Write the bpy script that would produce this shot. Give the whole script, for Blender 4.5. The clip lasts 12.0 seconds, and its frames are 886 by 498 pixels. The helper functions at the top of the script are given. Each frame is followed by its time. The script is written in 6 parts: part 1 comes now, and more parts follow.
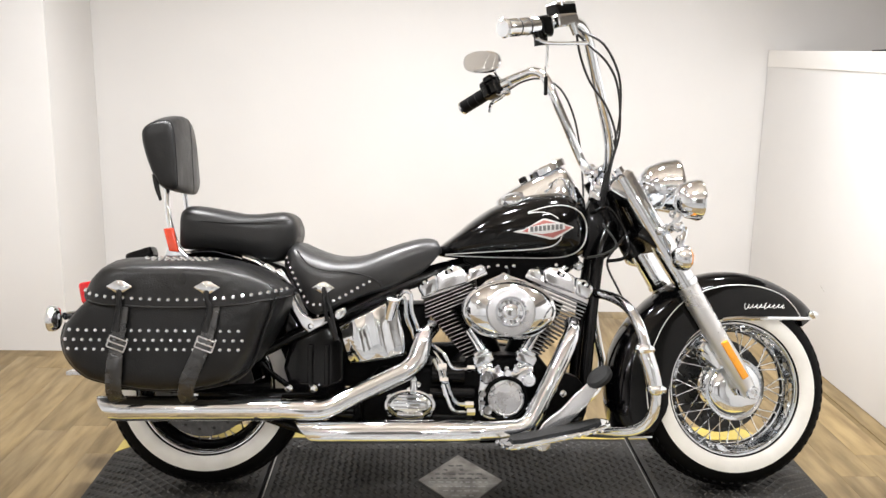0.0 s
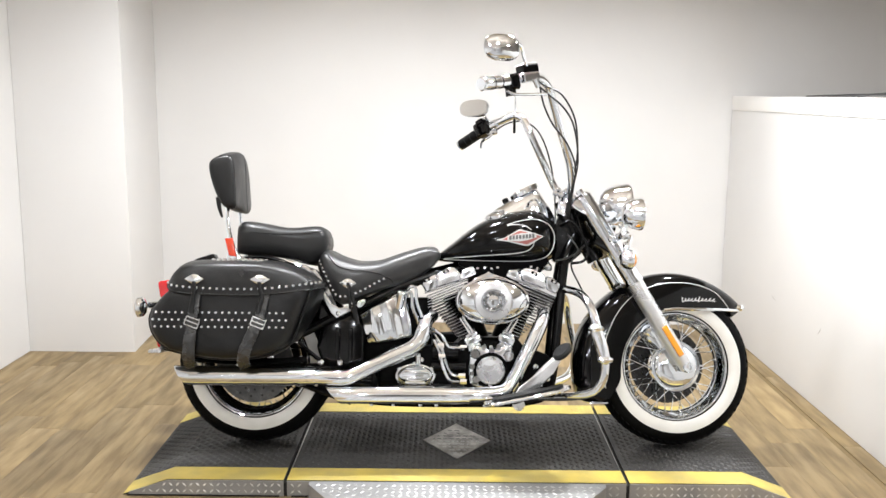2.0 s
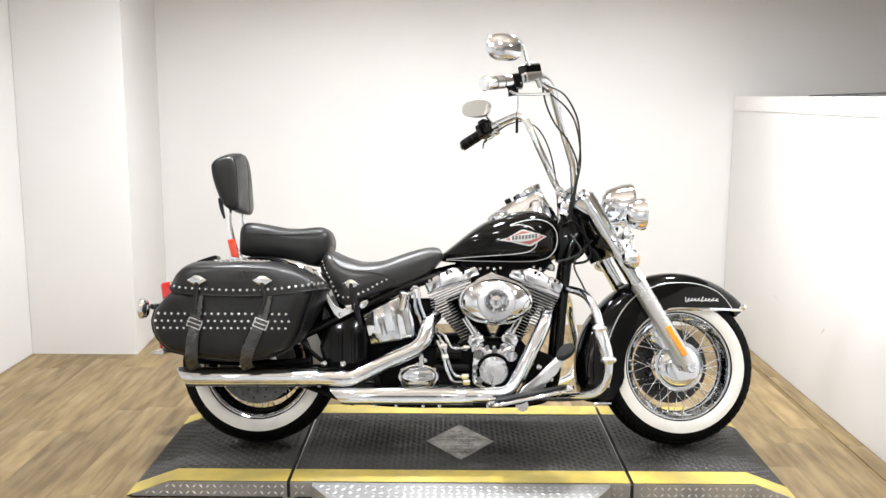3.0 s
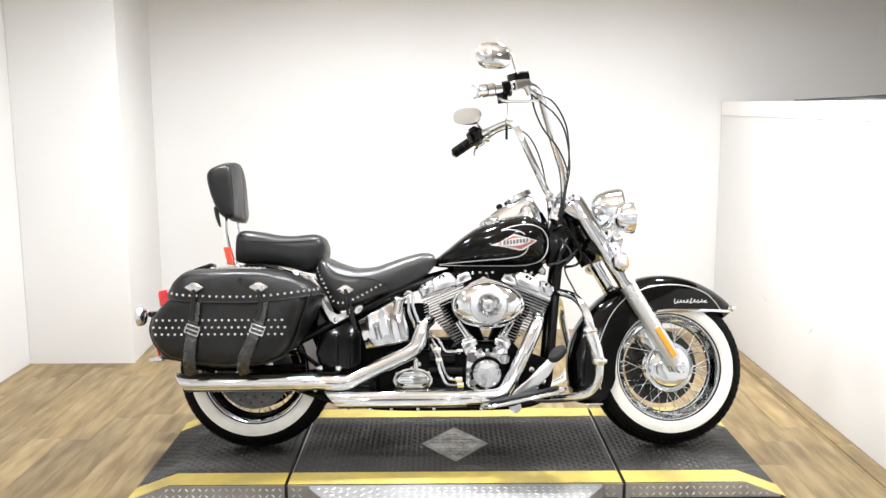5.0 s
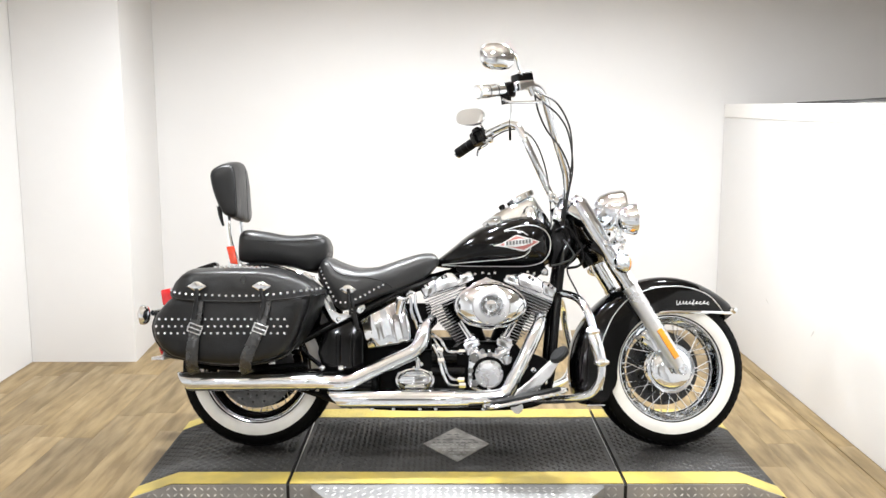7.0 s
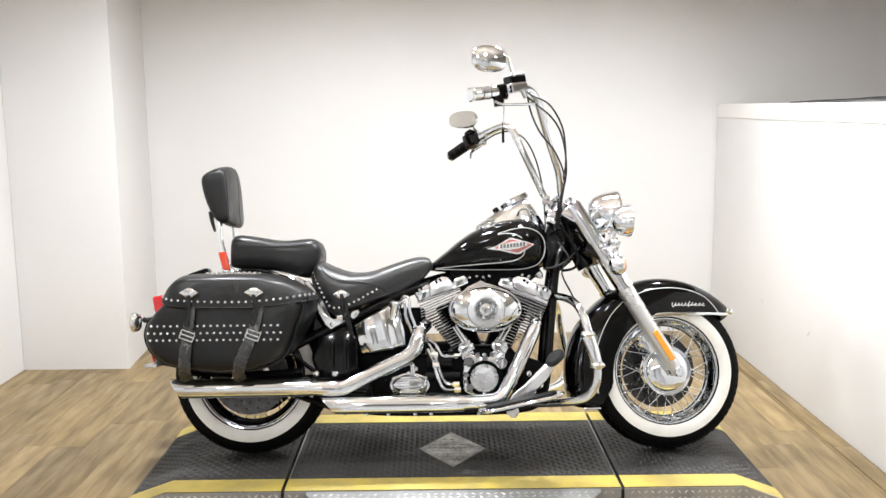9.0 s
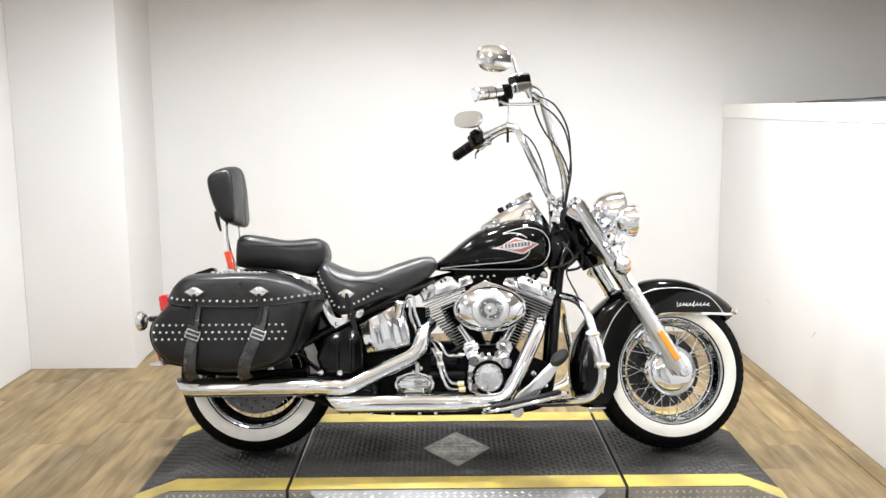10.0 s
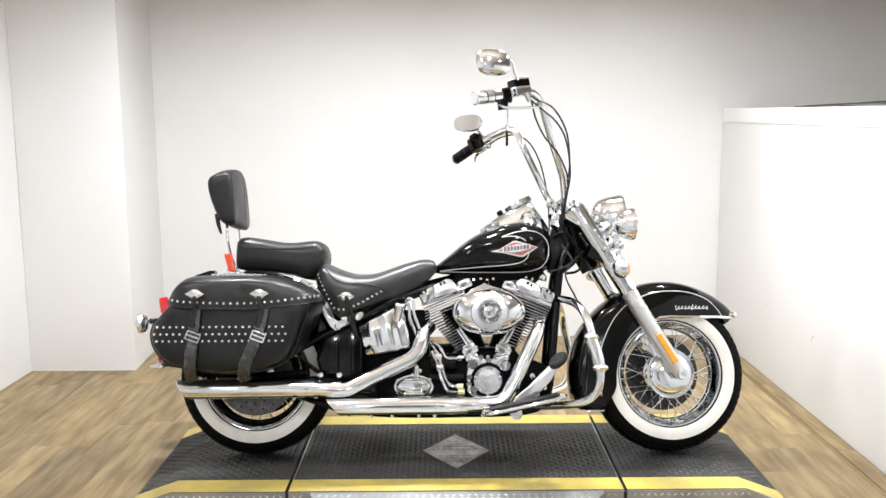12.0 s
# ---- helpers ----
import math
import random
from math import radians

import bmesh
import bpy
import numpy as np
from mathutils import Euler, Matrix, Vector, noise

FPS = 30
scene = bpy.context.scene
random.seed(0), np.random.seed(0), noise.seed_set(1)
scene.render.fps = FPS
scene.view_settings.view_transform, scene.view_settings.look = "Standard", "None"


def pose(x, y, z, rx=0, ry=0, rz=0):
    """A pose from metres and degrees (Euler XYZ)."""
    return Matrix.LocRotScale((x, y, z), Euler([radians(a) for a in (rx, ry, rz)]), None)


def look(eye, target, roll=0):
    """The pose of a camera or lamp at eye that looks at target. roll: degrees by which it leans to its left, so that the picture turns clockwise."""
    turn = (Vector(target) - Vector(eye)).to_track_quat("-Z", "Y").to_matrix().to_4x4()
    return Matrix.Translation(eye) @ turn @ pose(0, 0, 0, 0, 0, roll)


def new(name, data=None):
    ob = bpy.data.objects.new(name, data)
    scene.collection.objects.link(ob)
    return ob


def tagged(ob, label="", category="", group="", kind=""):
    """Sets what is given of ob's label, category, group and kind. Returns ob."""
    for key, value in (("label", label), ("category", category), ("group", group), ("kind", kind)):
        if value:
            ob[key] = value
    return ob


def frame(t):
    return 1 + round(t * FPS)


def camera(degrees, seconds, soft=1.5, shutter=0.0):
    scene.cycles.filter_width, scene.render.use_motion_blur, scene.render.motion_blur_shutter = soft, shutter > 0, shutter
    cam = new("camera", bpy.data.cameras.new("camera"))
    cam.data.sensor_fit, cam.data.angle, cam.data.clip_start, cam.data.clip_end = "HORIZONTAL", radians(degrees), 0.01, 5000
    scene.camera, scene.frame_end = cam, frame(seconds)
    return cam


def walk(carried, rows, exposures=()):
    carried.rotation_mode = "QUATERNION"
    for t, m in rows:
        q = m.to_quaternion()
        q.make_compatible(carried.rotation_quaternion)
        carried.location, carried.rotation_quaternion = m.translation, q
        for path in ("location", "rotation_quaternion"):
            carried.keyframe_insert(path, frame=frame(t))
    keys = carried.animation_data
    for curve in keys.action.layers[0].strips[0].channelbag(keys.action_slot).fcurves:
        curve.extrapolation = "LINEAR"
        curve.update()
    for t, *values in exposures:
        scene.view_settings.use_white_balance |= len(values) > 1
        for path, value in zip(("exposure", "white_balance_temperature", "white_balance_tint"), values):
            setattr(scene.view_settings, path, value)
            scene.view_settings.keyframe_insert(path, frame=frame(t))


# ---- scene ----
cam = camera(51.3, 12.0)
PATH = [
    (0, (0.654, -2.621, 1.372), (0.713, -0.668, 0.945), 1.0),
    (0.1, (0.668, -2.701, 1.361), (0.708, -0.743, 0.957), 1.9),
    (0.2, (0.69, -2.778, 1.371), (0.701, -0.813, 0.996), 2.2),
    (0.3, (0.704, -2.86, 1.376), (0.686, -0.891, 1.025), 1.6),
    (0.4, (0.725, -2.922, 1.388), (0.704, -0.951, 1.044), 1.8),
    (0.5, (0.738, -2.986, 1.389), (0.694, -1.015, 1.048), 2.3),
    (0.6, (0.737, -3.047, 1.387), (0.71, -1.071, 1.077), 2.6),
    (0.7, (0.737, -3.108, 1.39), (0.73, -1.127, 1.111), 2.6),
    (0.8, (0.727, -3.165, 1.392), (0.721, -1.185, 1.108), 2.4),
    (0.9, (0.722, -3.218, 1.39), (0.723, -1.24, 1.097), 1.4),
    (1, (0.716, -3.268, 1.383), (0.725, -1.291, 1.081), 0.0),
    (1.1, (0.708, -3.304, 1.391), (0.719, -1.331, 1.067), -0.0),
    (1.2, (0.705, -3.337, 1.391), (0.736, -1.365, 1.057), 0.3),
    (1.3, (0.703, -3.36, 1.392), (0.734, -1.389, 1.055), 0.5),
    (1.4, (0.701, -3.372, 1.392), (0.718, -1.402, 1.044), -0.0),
    (1.5, (0.704, -3.386, 1.386), (0.709, -1.415, 1.046), -0.1),
    (1.6, (0.712, -3.39, 1.387), (0.715, -1.417, 1.064), -0.1),
    (1.7, (0.718, -3.391, 1.388), (0.73, -1.415, 1.078), 0.1),
    (1.8, (0.732, -3.392, 1.391), (0.739, -1.417, 1.076), 0.1),
    (1.9, (0.738, -3.388, 1.39), (0.741, -1.415, 1.063), 0.6),
    (2, (0.747, -3.387, 1.39), (0.743, -1.415, 1.056), 0.5),
    (2.5, (0.752, -3.38, 1.384), (0.741, -1.407, 1.054), -0.2),
    (3, (0.742, -3.384, 1.381), (0.735, -1.412, 1.053), 0.3),
    (3.2, (0.741, -3.389, 1.379), (0.74, -1.415, 1.058), 0.5),
    (5, (0.747, -3.445, 1.379), (0.753, -1.47, 1.069), -0.3),
    (5.5, (0.749, -3.457, 1.379), (0.75, -1.48, 1.075), -0.1),
    (6, (0.756, -3.46, 1.38), (0.745, -1.484, 1.071), 0.1),
    (6.5, (0.749, -3.457, 1.376), (0.741, -1.481, 1.073), 0.0),
    (7, (0.742, -3.449, 1.377), (0.745, -1.473, 1.069), -0.0),
    (9, (0.743, -3.425, 1.38), (0.759, -1.448, 1.076), -0.5),
    (9.5, (0.751, -3.428, 1.379), (0.758, -1.452, 1.069), -0.5),
    (10, (0.751, -3.431, 1.378), (0.752, -1.454, 1.075), -0.5),
    (10.5, (0.749, -3.426, 1.379), (0.752, -1.45, 1.068), -0.5),
    (11, (0.746, -3.429, 1.38), (0.752, -1.452, 1.076), -0.1),
    (11.5, (0.749, -3.44, 1.378), (0.752, -1.461, 1.089), -0.3),
    (12, (0.755, -3.445, 1.375), (0.755, -1.466, 1.081), -0.4),
]
walk(cam, [(t, look(eye, target, roll)) for t, eye, target, roll in PATH],
     exposures=[(0.0, -0.42, 6550, 11), (1.0, -0.37, 6400, 10), (3.2, -0.28, 6350, 9.5), (4.8, -0.13, 6300, 9), (7.2, -0.15, 6300, 9), (8.8, -0.33, 6350, 9.5), (12.0, -0.27, 6250, 9)])

# ---------------------------------------------------------------- light
world = bpy.data.worlds.new("world")
scene.world = world
world.use_nodes = True
world.node_tree.nodes["Background"].inputs[0].default_value = (0.9, 0.93, 1.0, 1)
world.node_tree.nodes["Background"].inputs[1].default_value = 0.05
LAMP_SPOTS = [(x, 0.42, 36.0) for x in (-0.25, 0.5, 1.25, 2.0)] + [(x, -1.05, 11.0) for x in (-0.75, 0.2, 1.15, 2.1)] + [(x, -4.5, 27.0) for x in (-0.6, 0.4, 1.4, 2.4)]
LAMP_Z = 2.09
# Power of the added fill lamps that brighten the ceiling.
CEILING_FILL_WATTS = 8.5


# ---------------------------------------------------------------- materials
def material(name, base, rough=0.5, metal=0.0, vary=0.0, scale=20.0, fine=0.0, fine_scale=300.0, rough_vary=0.0,
             coat=0.0, stretch=(1, 1, 1), second=None, per_object=0.0, emit=0.0, transmission=0.0, spec=0.5, soft=0.0):
    """A surface with colour change at a broad scale, fine relief and uneven gloss."""
    m = bpy.data.materials.new(name)
    m.use_nodes = True
    nt = m.node_tree
    b = nt.nodes["Principled BSDF"]
    b.inputs["Base Color"].default_value = (*base, 1)
    b.inputs["Roughness"].default_value = rough
    b.inputs["Metallic"].default_value = metal
    b.inputs["Specular IOR Level"].default_value = spec
    b.inputs["Coat Weight"].default_value = coat
    b.inputs["Coat Roughness"].default_value = 0.04
    b.inputs["Transmission Weight"].default_value = transmission
    if emit:
        b.inputs["Emission Color"].default_value = (*base, 1)
        b.inputs["Emission Strength"].default_value = emit
    tc = nt.nodes.new("ShaderNodeTexCoord")
    mp = nt.nodes.new("ShaderNodeMapping")
    mp.inputs["Scale"].default_value = stretch
    nt.links.new(tc.outputs["Object"], mp.inputs[0])
    if per_object:
        info = nt.nodes.new("ShaderNodeObjectInfo")
        shift = nt.nodes.new("ShaderNodeVectorMath")
        shift.operation = "MULTIPLY_ADD"
        shift.inputs[1].default_value = (7.3, 3.1, 0)
        nt.links.new(info.outputs["Location"], shift.inputs[0])
        nt.links.new(tc.outputs["Object"], shift.inputs[2])
        nt.links.new(shift.outputs[0], mp.inputs[0])
    broad = nt.nodes.new("ShaderNodeTexNoise")
    broad.inputs["Scale"].default_value = scale
    broad.inputs["Detail"].default_value = 6
    nt.links.new(mp.outputs[0], broad.inputs["Vector"])
    if vary or second:
        mix = nt.nodes.new("ShaderNodeMix")
        mix.data_type = "RGBA"
        other = second or tuple(min(1, c * (1 - vary)) for c in base)
        mix.inputs[6].default_value = (*base, 1)
        mix.inputs[7].default_value = (*other, 1)
        ramp = nt.nodes.new("ShaderNodeMapRange")
        ramp.inputs[1].default_value, ramp.inputs[2].default_value = 0.35, 0.65
        nt.links.new(broad.outputs["Fac"], ramp.inputs[0])
        nt.links.new(ramp.outputs[0], mix.inputs[0])
        out = mix.outputs[2]
        if per_object:
            hsv = nt.nodes.new("ShaderNodeHueSaturation")
            r2 = nt.nodes.new("ShaderNodeMapRange")
            r2.inputs[3].default_value, r2.inputs[4].default_value = 1 - per_object, 1 + per_object
            nt.links.new(info.outputs["Random"], r2.inputs[0])
            nt.links.new(r2.outputs[0], hsv.inputs["Value"])
            nt.links.new(out, hsv.inputs["Color"])
            out = hsv.outputs[0]
        nt.links.new(out, b.inputs["Base Color"])
    if rough_vary:
        r = nt.nodes.new("ShaderNodeMapRange")
        r.inputs[1].default_value, r.inputs[2].default_value = 0.3, 0.7
        r.inputs[3].default_value, r.inputs[4].default_value = max(0, rough - rough_vary), rough + rough_vary
        nt.links.new(broad.outputs["Fac"], r.inputs[0])
        nt.links.new(r.outputs[0], b.inputs["Roughness"])
    if fine:
        grain = nt.nodes.new("ShaderNodeTexNoise")
        grain.inputs["Scale"].default_value = fine_scale
        grain.inputs["Detail"].default_value = 4
        nt.links.new(mp.outputs[0], grain.inputs["Vector"])
        bump = nt.nodes.new("ShaderNodeBump")
        bump.inputs["Strength"].default_value = fine
        bump.inputs["Distance"].default_value = 0.002
        nt.links.new(grain.outputs["Fac"], bump.inputs["Height"])
        nt.links.new(bump.outputs[0], b.inputs["Normal"])
        if soft:
            dents = nt.nodes.new("ShaderNodeTexNoise")
            dents.inputs["Scale"].default_value = scale
            dents.inputs["Detail"].default_value = 2
            nt.links.new(mp.outputs[0], dents.inputs["Vector"])
            wave = nt.nodes.new("ShaderNodeBump")
            wave.inputs["Strength"].default_value = soft
            wave.inputs["Distance"].default_value = 0.02
            nt.links.new(dents.outputs["Fac"], wave.inputs["Height"])
            nt.links.new(wave.outputs[0], bump.inputs["Normal"])
    return m


chrome = material("chrome", (0.87, 0.905, 0.95), 0.045, 1.0, rough_vary=0.025, scale=26, fine=0.02, fine_scale=60, soft=0.05)
brushed = material("brushed_alloy", (0.70, 0.70, 0.71), 0.30, 1.0, vary=0.12, scale=30, rough_vary=0.08, fine=0.1, fine_scale=200)
slider_alloy = material("polished_slider_alloy", (0.74, 0.74, 0.74), 0.30, 0.8, vary=0.06, scale=10, rough_vary=0.06)
mirror_glass = material("mirror_glass", (0.9, 0.9, 0.9), 0.02, 1.0)
gloss_black = material("gloss_black_paint", (0.0020, 0.0020, 0.0022), 0.10, 0.0, coat=0.25, spec=0.18, vary=0.2, scale=6)
frame_black = material("black_powder_coat", (0.0025, 0.0025, 0.0025), 0.25, 0.0, coat=0.08, spec=0.16, vary=0.3, scale=15)
engine_black = material("black_engine_casting", (0.002, 0.002, 0.002), 0.42, 0.0, spec=0.06, vary=0.4, scale=40, fine=0.3, fine_scale=400)
leather = material("black_leather", (0.0032, 0.0032, 0.0033), 0.36, 0.0, spec=0.43, soft=0.30, vary=0.35, scale=12, rough_vary=0.09, fine=0.4, fine_scale=230)
strap_leather = material("worn_strap_leather", (0.017, 0.017, 0.0172), 0.28, 0.0, spec=1.0, soft=0.45, vary=0.4, scale=22, rough_vary=0.1, fine=0.35, fine_scale=200)
vinyl = material("black_seat_vinyl", (0.0050, 0.0050, 0.0052), 0.39, 0.0, spec=0.42, soft=0.25, vary=0.25, scale=9, rough_vary=0.08, fine=0.25, fine_scale=300)
saddle_leather = material("worn_saddle_leather", (0.011, 0.011, 0.0112), 0.40, 0.0, spec=0.66, soft=0.30, vary=0.3, scale=10, rough_vary=0.10, fine=0.3, fine_scale=240)
rubber = material("tyre_rubber", (0.0035, 0.0035, 0.0035), 0.6, 0.0, spec=0.09, vary=0.35, scale=25, fine=0.25, fine_scale=180)
pedal_rubber = material("worn_rubber_pad", (0.008, 0.008, 0.008), 0.6, 0.0, spec=0.3, vary=0.3, scale=40, fine=0.4)
white_rubber = material("whitewall_rubber", (0.90, 0.89, 0.85), 0.45, 0.0, vary=0.08, scale=18, rough_vary=0.08)
cable_black = material("cable_sheath", (0.01, 0.01, 0.01), 0.4, vary=0.2, scale=50)
pin_white = material("silver_pinstripe", (0.75, 0.75, 0.74), 0.35, 0.3, vary=0.05)
badge_red = material("badge_red_enamel", (0.58, 0.20, 0.18), 0.28, 0.55, coat=1.0, vary=0.15)
badge_grey = material("badge_grey_enamel", (0.19, 0.19, 0.19), 0.35, 0.2, vary=0.2)
lens_red = material("red_lens", (0.75, 0.015, 0.02), 0.12, 0.0, coat=1.0, vary=0.15, scale=60)
reflector_red = material("orange_red_reflector", (0.85, 0.07, 0.02), 0.2, 0.0, coat=1.0, vary=0.1, scale=80)
reflector_amber = material("amber_reflector", (1.0, 0.40, 0.015), 0.2, 0.0, coat=1.0, vary=0.1, scale=80)
lens_amber = material("amber_lens", (0.85, 0.30, 0.02), 0.12, 0.0, coat=1.0, vary=0.1, scale=60)
glass = material("lamp_glass", (0.95, 0.95, 0.95), 0.03, 0.0, transmission=1.0)
disc_steel = material("brake_disc_steel", (0.10, 0.10, 0.10), 0.35, 0.9, vary=0.3, scale=60, rough_vary=0.1)
logo_metal = material("worn_badge_metal", (0.44, 0.425, 0.40), 0.46, 0.45, second=(0.21, 0.20, 0.185), scale=20, rough_vary=0.12, fine=0.3)
fin_edge = material("machined_fin", (0.52, 0.52, 0.53), 0.30, 0.95, vary=0.25, scale=30)
satin_chrome = material("satin_chrome", (0.88, 0.89, 0.91), 0.16, 1.0, rough_vary=0.05, scale=18, fine=0.05, fine_scale=90)

wall_paint = material("warm_white_wall_paint", (0.705, 0.693, 0.678), 0.6, 0.0, vary=0.05, scale=1.3, fine=0.12, fine_scale=120)
trim_paint = material("white_trim_paint", (0.82, 0.80, 0.77), 0.45, 0.0, vary=0.04, scale=3, fine=0.05)
ceiling_paint = material("beige_ceiling_paint", (0.76, 0.68, 0.59), 0.8, 0.0, vary=0.10, scale=2, fine=0.1)
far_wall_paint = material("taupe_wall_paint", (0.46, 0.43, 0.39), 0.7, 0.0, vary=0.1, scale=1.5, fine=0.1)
plank_mat = material("oak_vinyl_plank", (0.285, 0.203, 0.093), 0.45, 0.0, second=(0.168, 0.116, 0.052), scale=3.4, stretch=(7, 1.0, 1),
                     rough_vary=0.1, fine=0.12, fine_scale=40, per_object=0.24)
grey_floor = material("neutral_reflect_grey", (0.36, 0.358, 0.35), 0.5, vary=0.2, scale=2.5, rough_vary=0.1, fine=0.15)
gap_mat = material("dark_floor_joint", (0.205, 0.145, 0.068), 0.8, vary=0.2)
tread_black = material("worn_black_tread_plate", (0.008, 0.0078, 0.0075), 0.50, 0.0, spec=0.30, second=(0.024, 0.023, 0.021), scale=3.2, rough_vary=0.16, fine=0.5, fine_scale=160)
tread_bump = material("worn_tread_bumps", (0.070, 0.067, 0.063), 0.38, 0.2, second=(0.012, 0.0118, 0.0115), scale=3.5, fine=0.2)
safety_yellow = material("safety_yellow_paint", (0.60, 0.46, 0.085), 0.5, 0.0, second=(0.44, 0.355, 0.11), scale=9, rough_vary=0.1, fine=0.4, fine_scale=120)
dark_steel = material("dark_brake_steel", (0.06, 0.06, 0.06), 0.3, 0.9, vary=0.3, scale=60, rough_vary=0.1)
scuff_grey = material("grey_scuff", (0.58, 0.555, 0.52), 0.7, 0.0, vary=0.4, scale=90)
plate_bump = material("polished_plate_bumps", (0.80, 0.80, 0.79), 0.38, 0.45, second=(0.42, 0.42, 0.415), scale=5)
bare_steel = material("bare_steel_edge", (0.55, 0.55, 0.54), 0.35, 0.8, vary=0.3, scale=20)
diamond_plate = material("aluminium_diamond_plate", (0.40, 0.40, 0.395), 0.48, 0.5, vary=0.25, scale=7, rough_vary=0.1, fine=0.2, fine_scale=160)


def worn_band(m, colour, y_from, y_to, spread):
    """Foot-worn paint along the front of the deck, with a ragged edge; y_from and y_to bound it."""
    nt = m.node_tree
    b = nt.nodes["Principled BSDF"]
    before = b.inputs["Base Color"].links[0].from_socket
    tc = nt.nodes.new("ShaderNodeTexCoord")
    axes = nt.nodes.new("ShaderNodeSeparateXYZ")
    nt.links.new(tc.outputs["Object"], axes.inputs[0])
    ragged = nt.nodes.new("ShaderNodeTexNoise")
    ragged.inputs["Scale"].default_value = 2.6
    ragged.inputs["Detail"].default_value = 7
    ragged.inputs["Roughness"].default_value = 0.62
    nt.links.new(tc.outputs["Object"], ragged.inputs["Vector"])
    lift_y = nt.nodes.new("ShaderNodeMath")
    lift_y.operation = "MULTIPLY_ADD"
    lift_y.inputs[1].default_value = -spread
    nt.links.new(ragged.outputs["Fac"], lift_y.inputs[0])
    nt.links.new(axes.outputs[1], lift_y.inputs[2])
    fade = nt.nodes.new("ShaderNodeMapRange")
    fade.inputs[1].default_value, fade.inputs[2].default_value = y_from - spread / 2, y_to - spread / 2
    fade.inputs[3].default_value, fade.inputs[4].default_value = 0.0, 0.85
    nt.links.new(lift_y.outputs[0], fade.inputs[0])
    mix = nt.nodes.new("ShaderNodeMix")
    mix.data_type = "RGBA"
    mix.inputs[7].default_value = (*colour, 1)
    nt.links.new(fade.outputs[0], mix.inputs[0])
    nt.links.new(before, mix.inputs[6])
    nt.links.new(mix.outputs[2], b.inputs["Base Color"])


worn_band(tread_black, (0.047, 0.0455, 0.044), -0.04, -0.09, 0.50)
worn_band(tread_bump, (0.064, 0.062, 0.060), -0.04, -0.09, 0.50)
seam_black = material("black_joint", (0.01, 0.01, 0.01), 0.7, vary=0.2)
lamp_white = material("lamp_diffuser", (0.975, 0.985, 1.0), 0.5, emit=14.0)
housing_white = material("lamp_housing", (0.7, 0.7, 0.7), 0.5, vary=0.05)


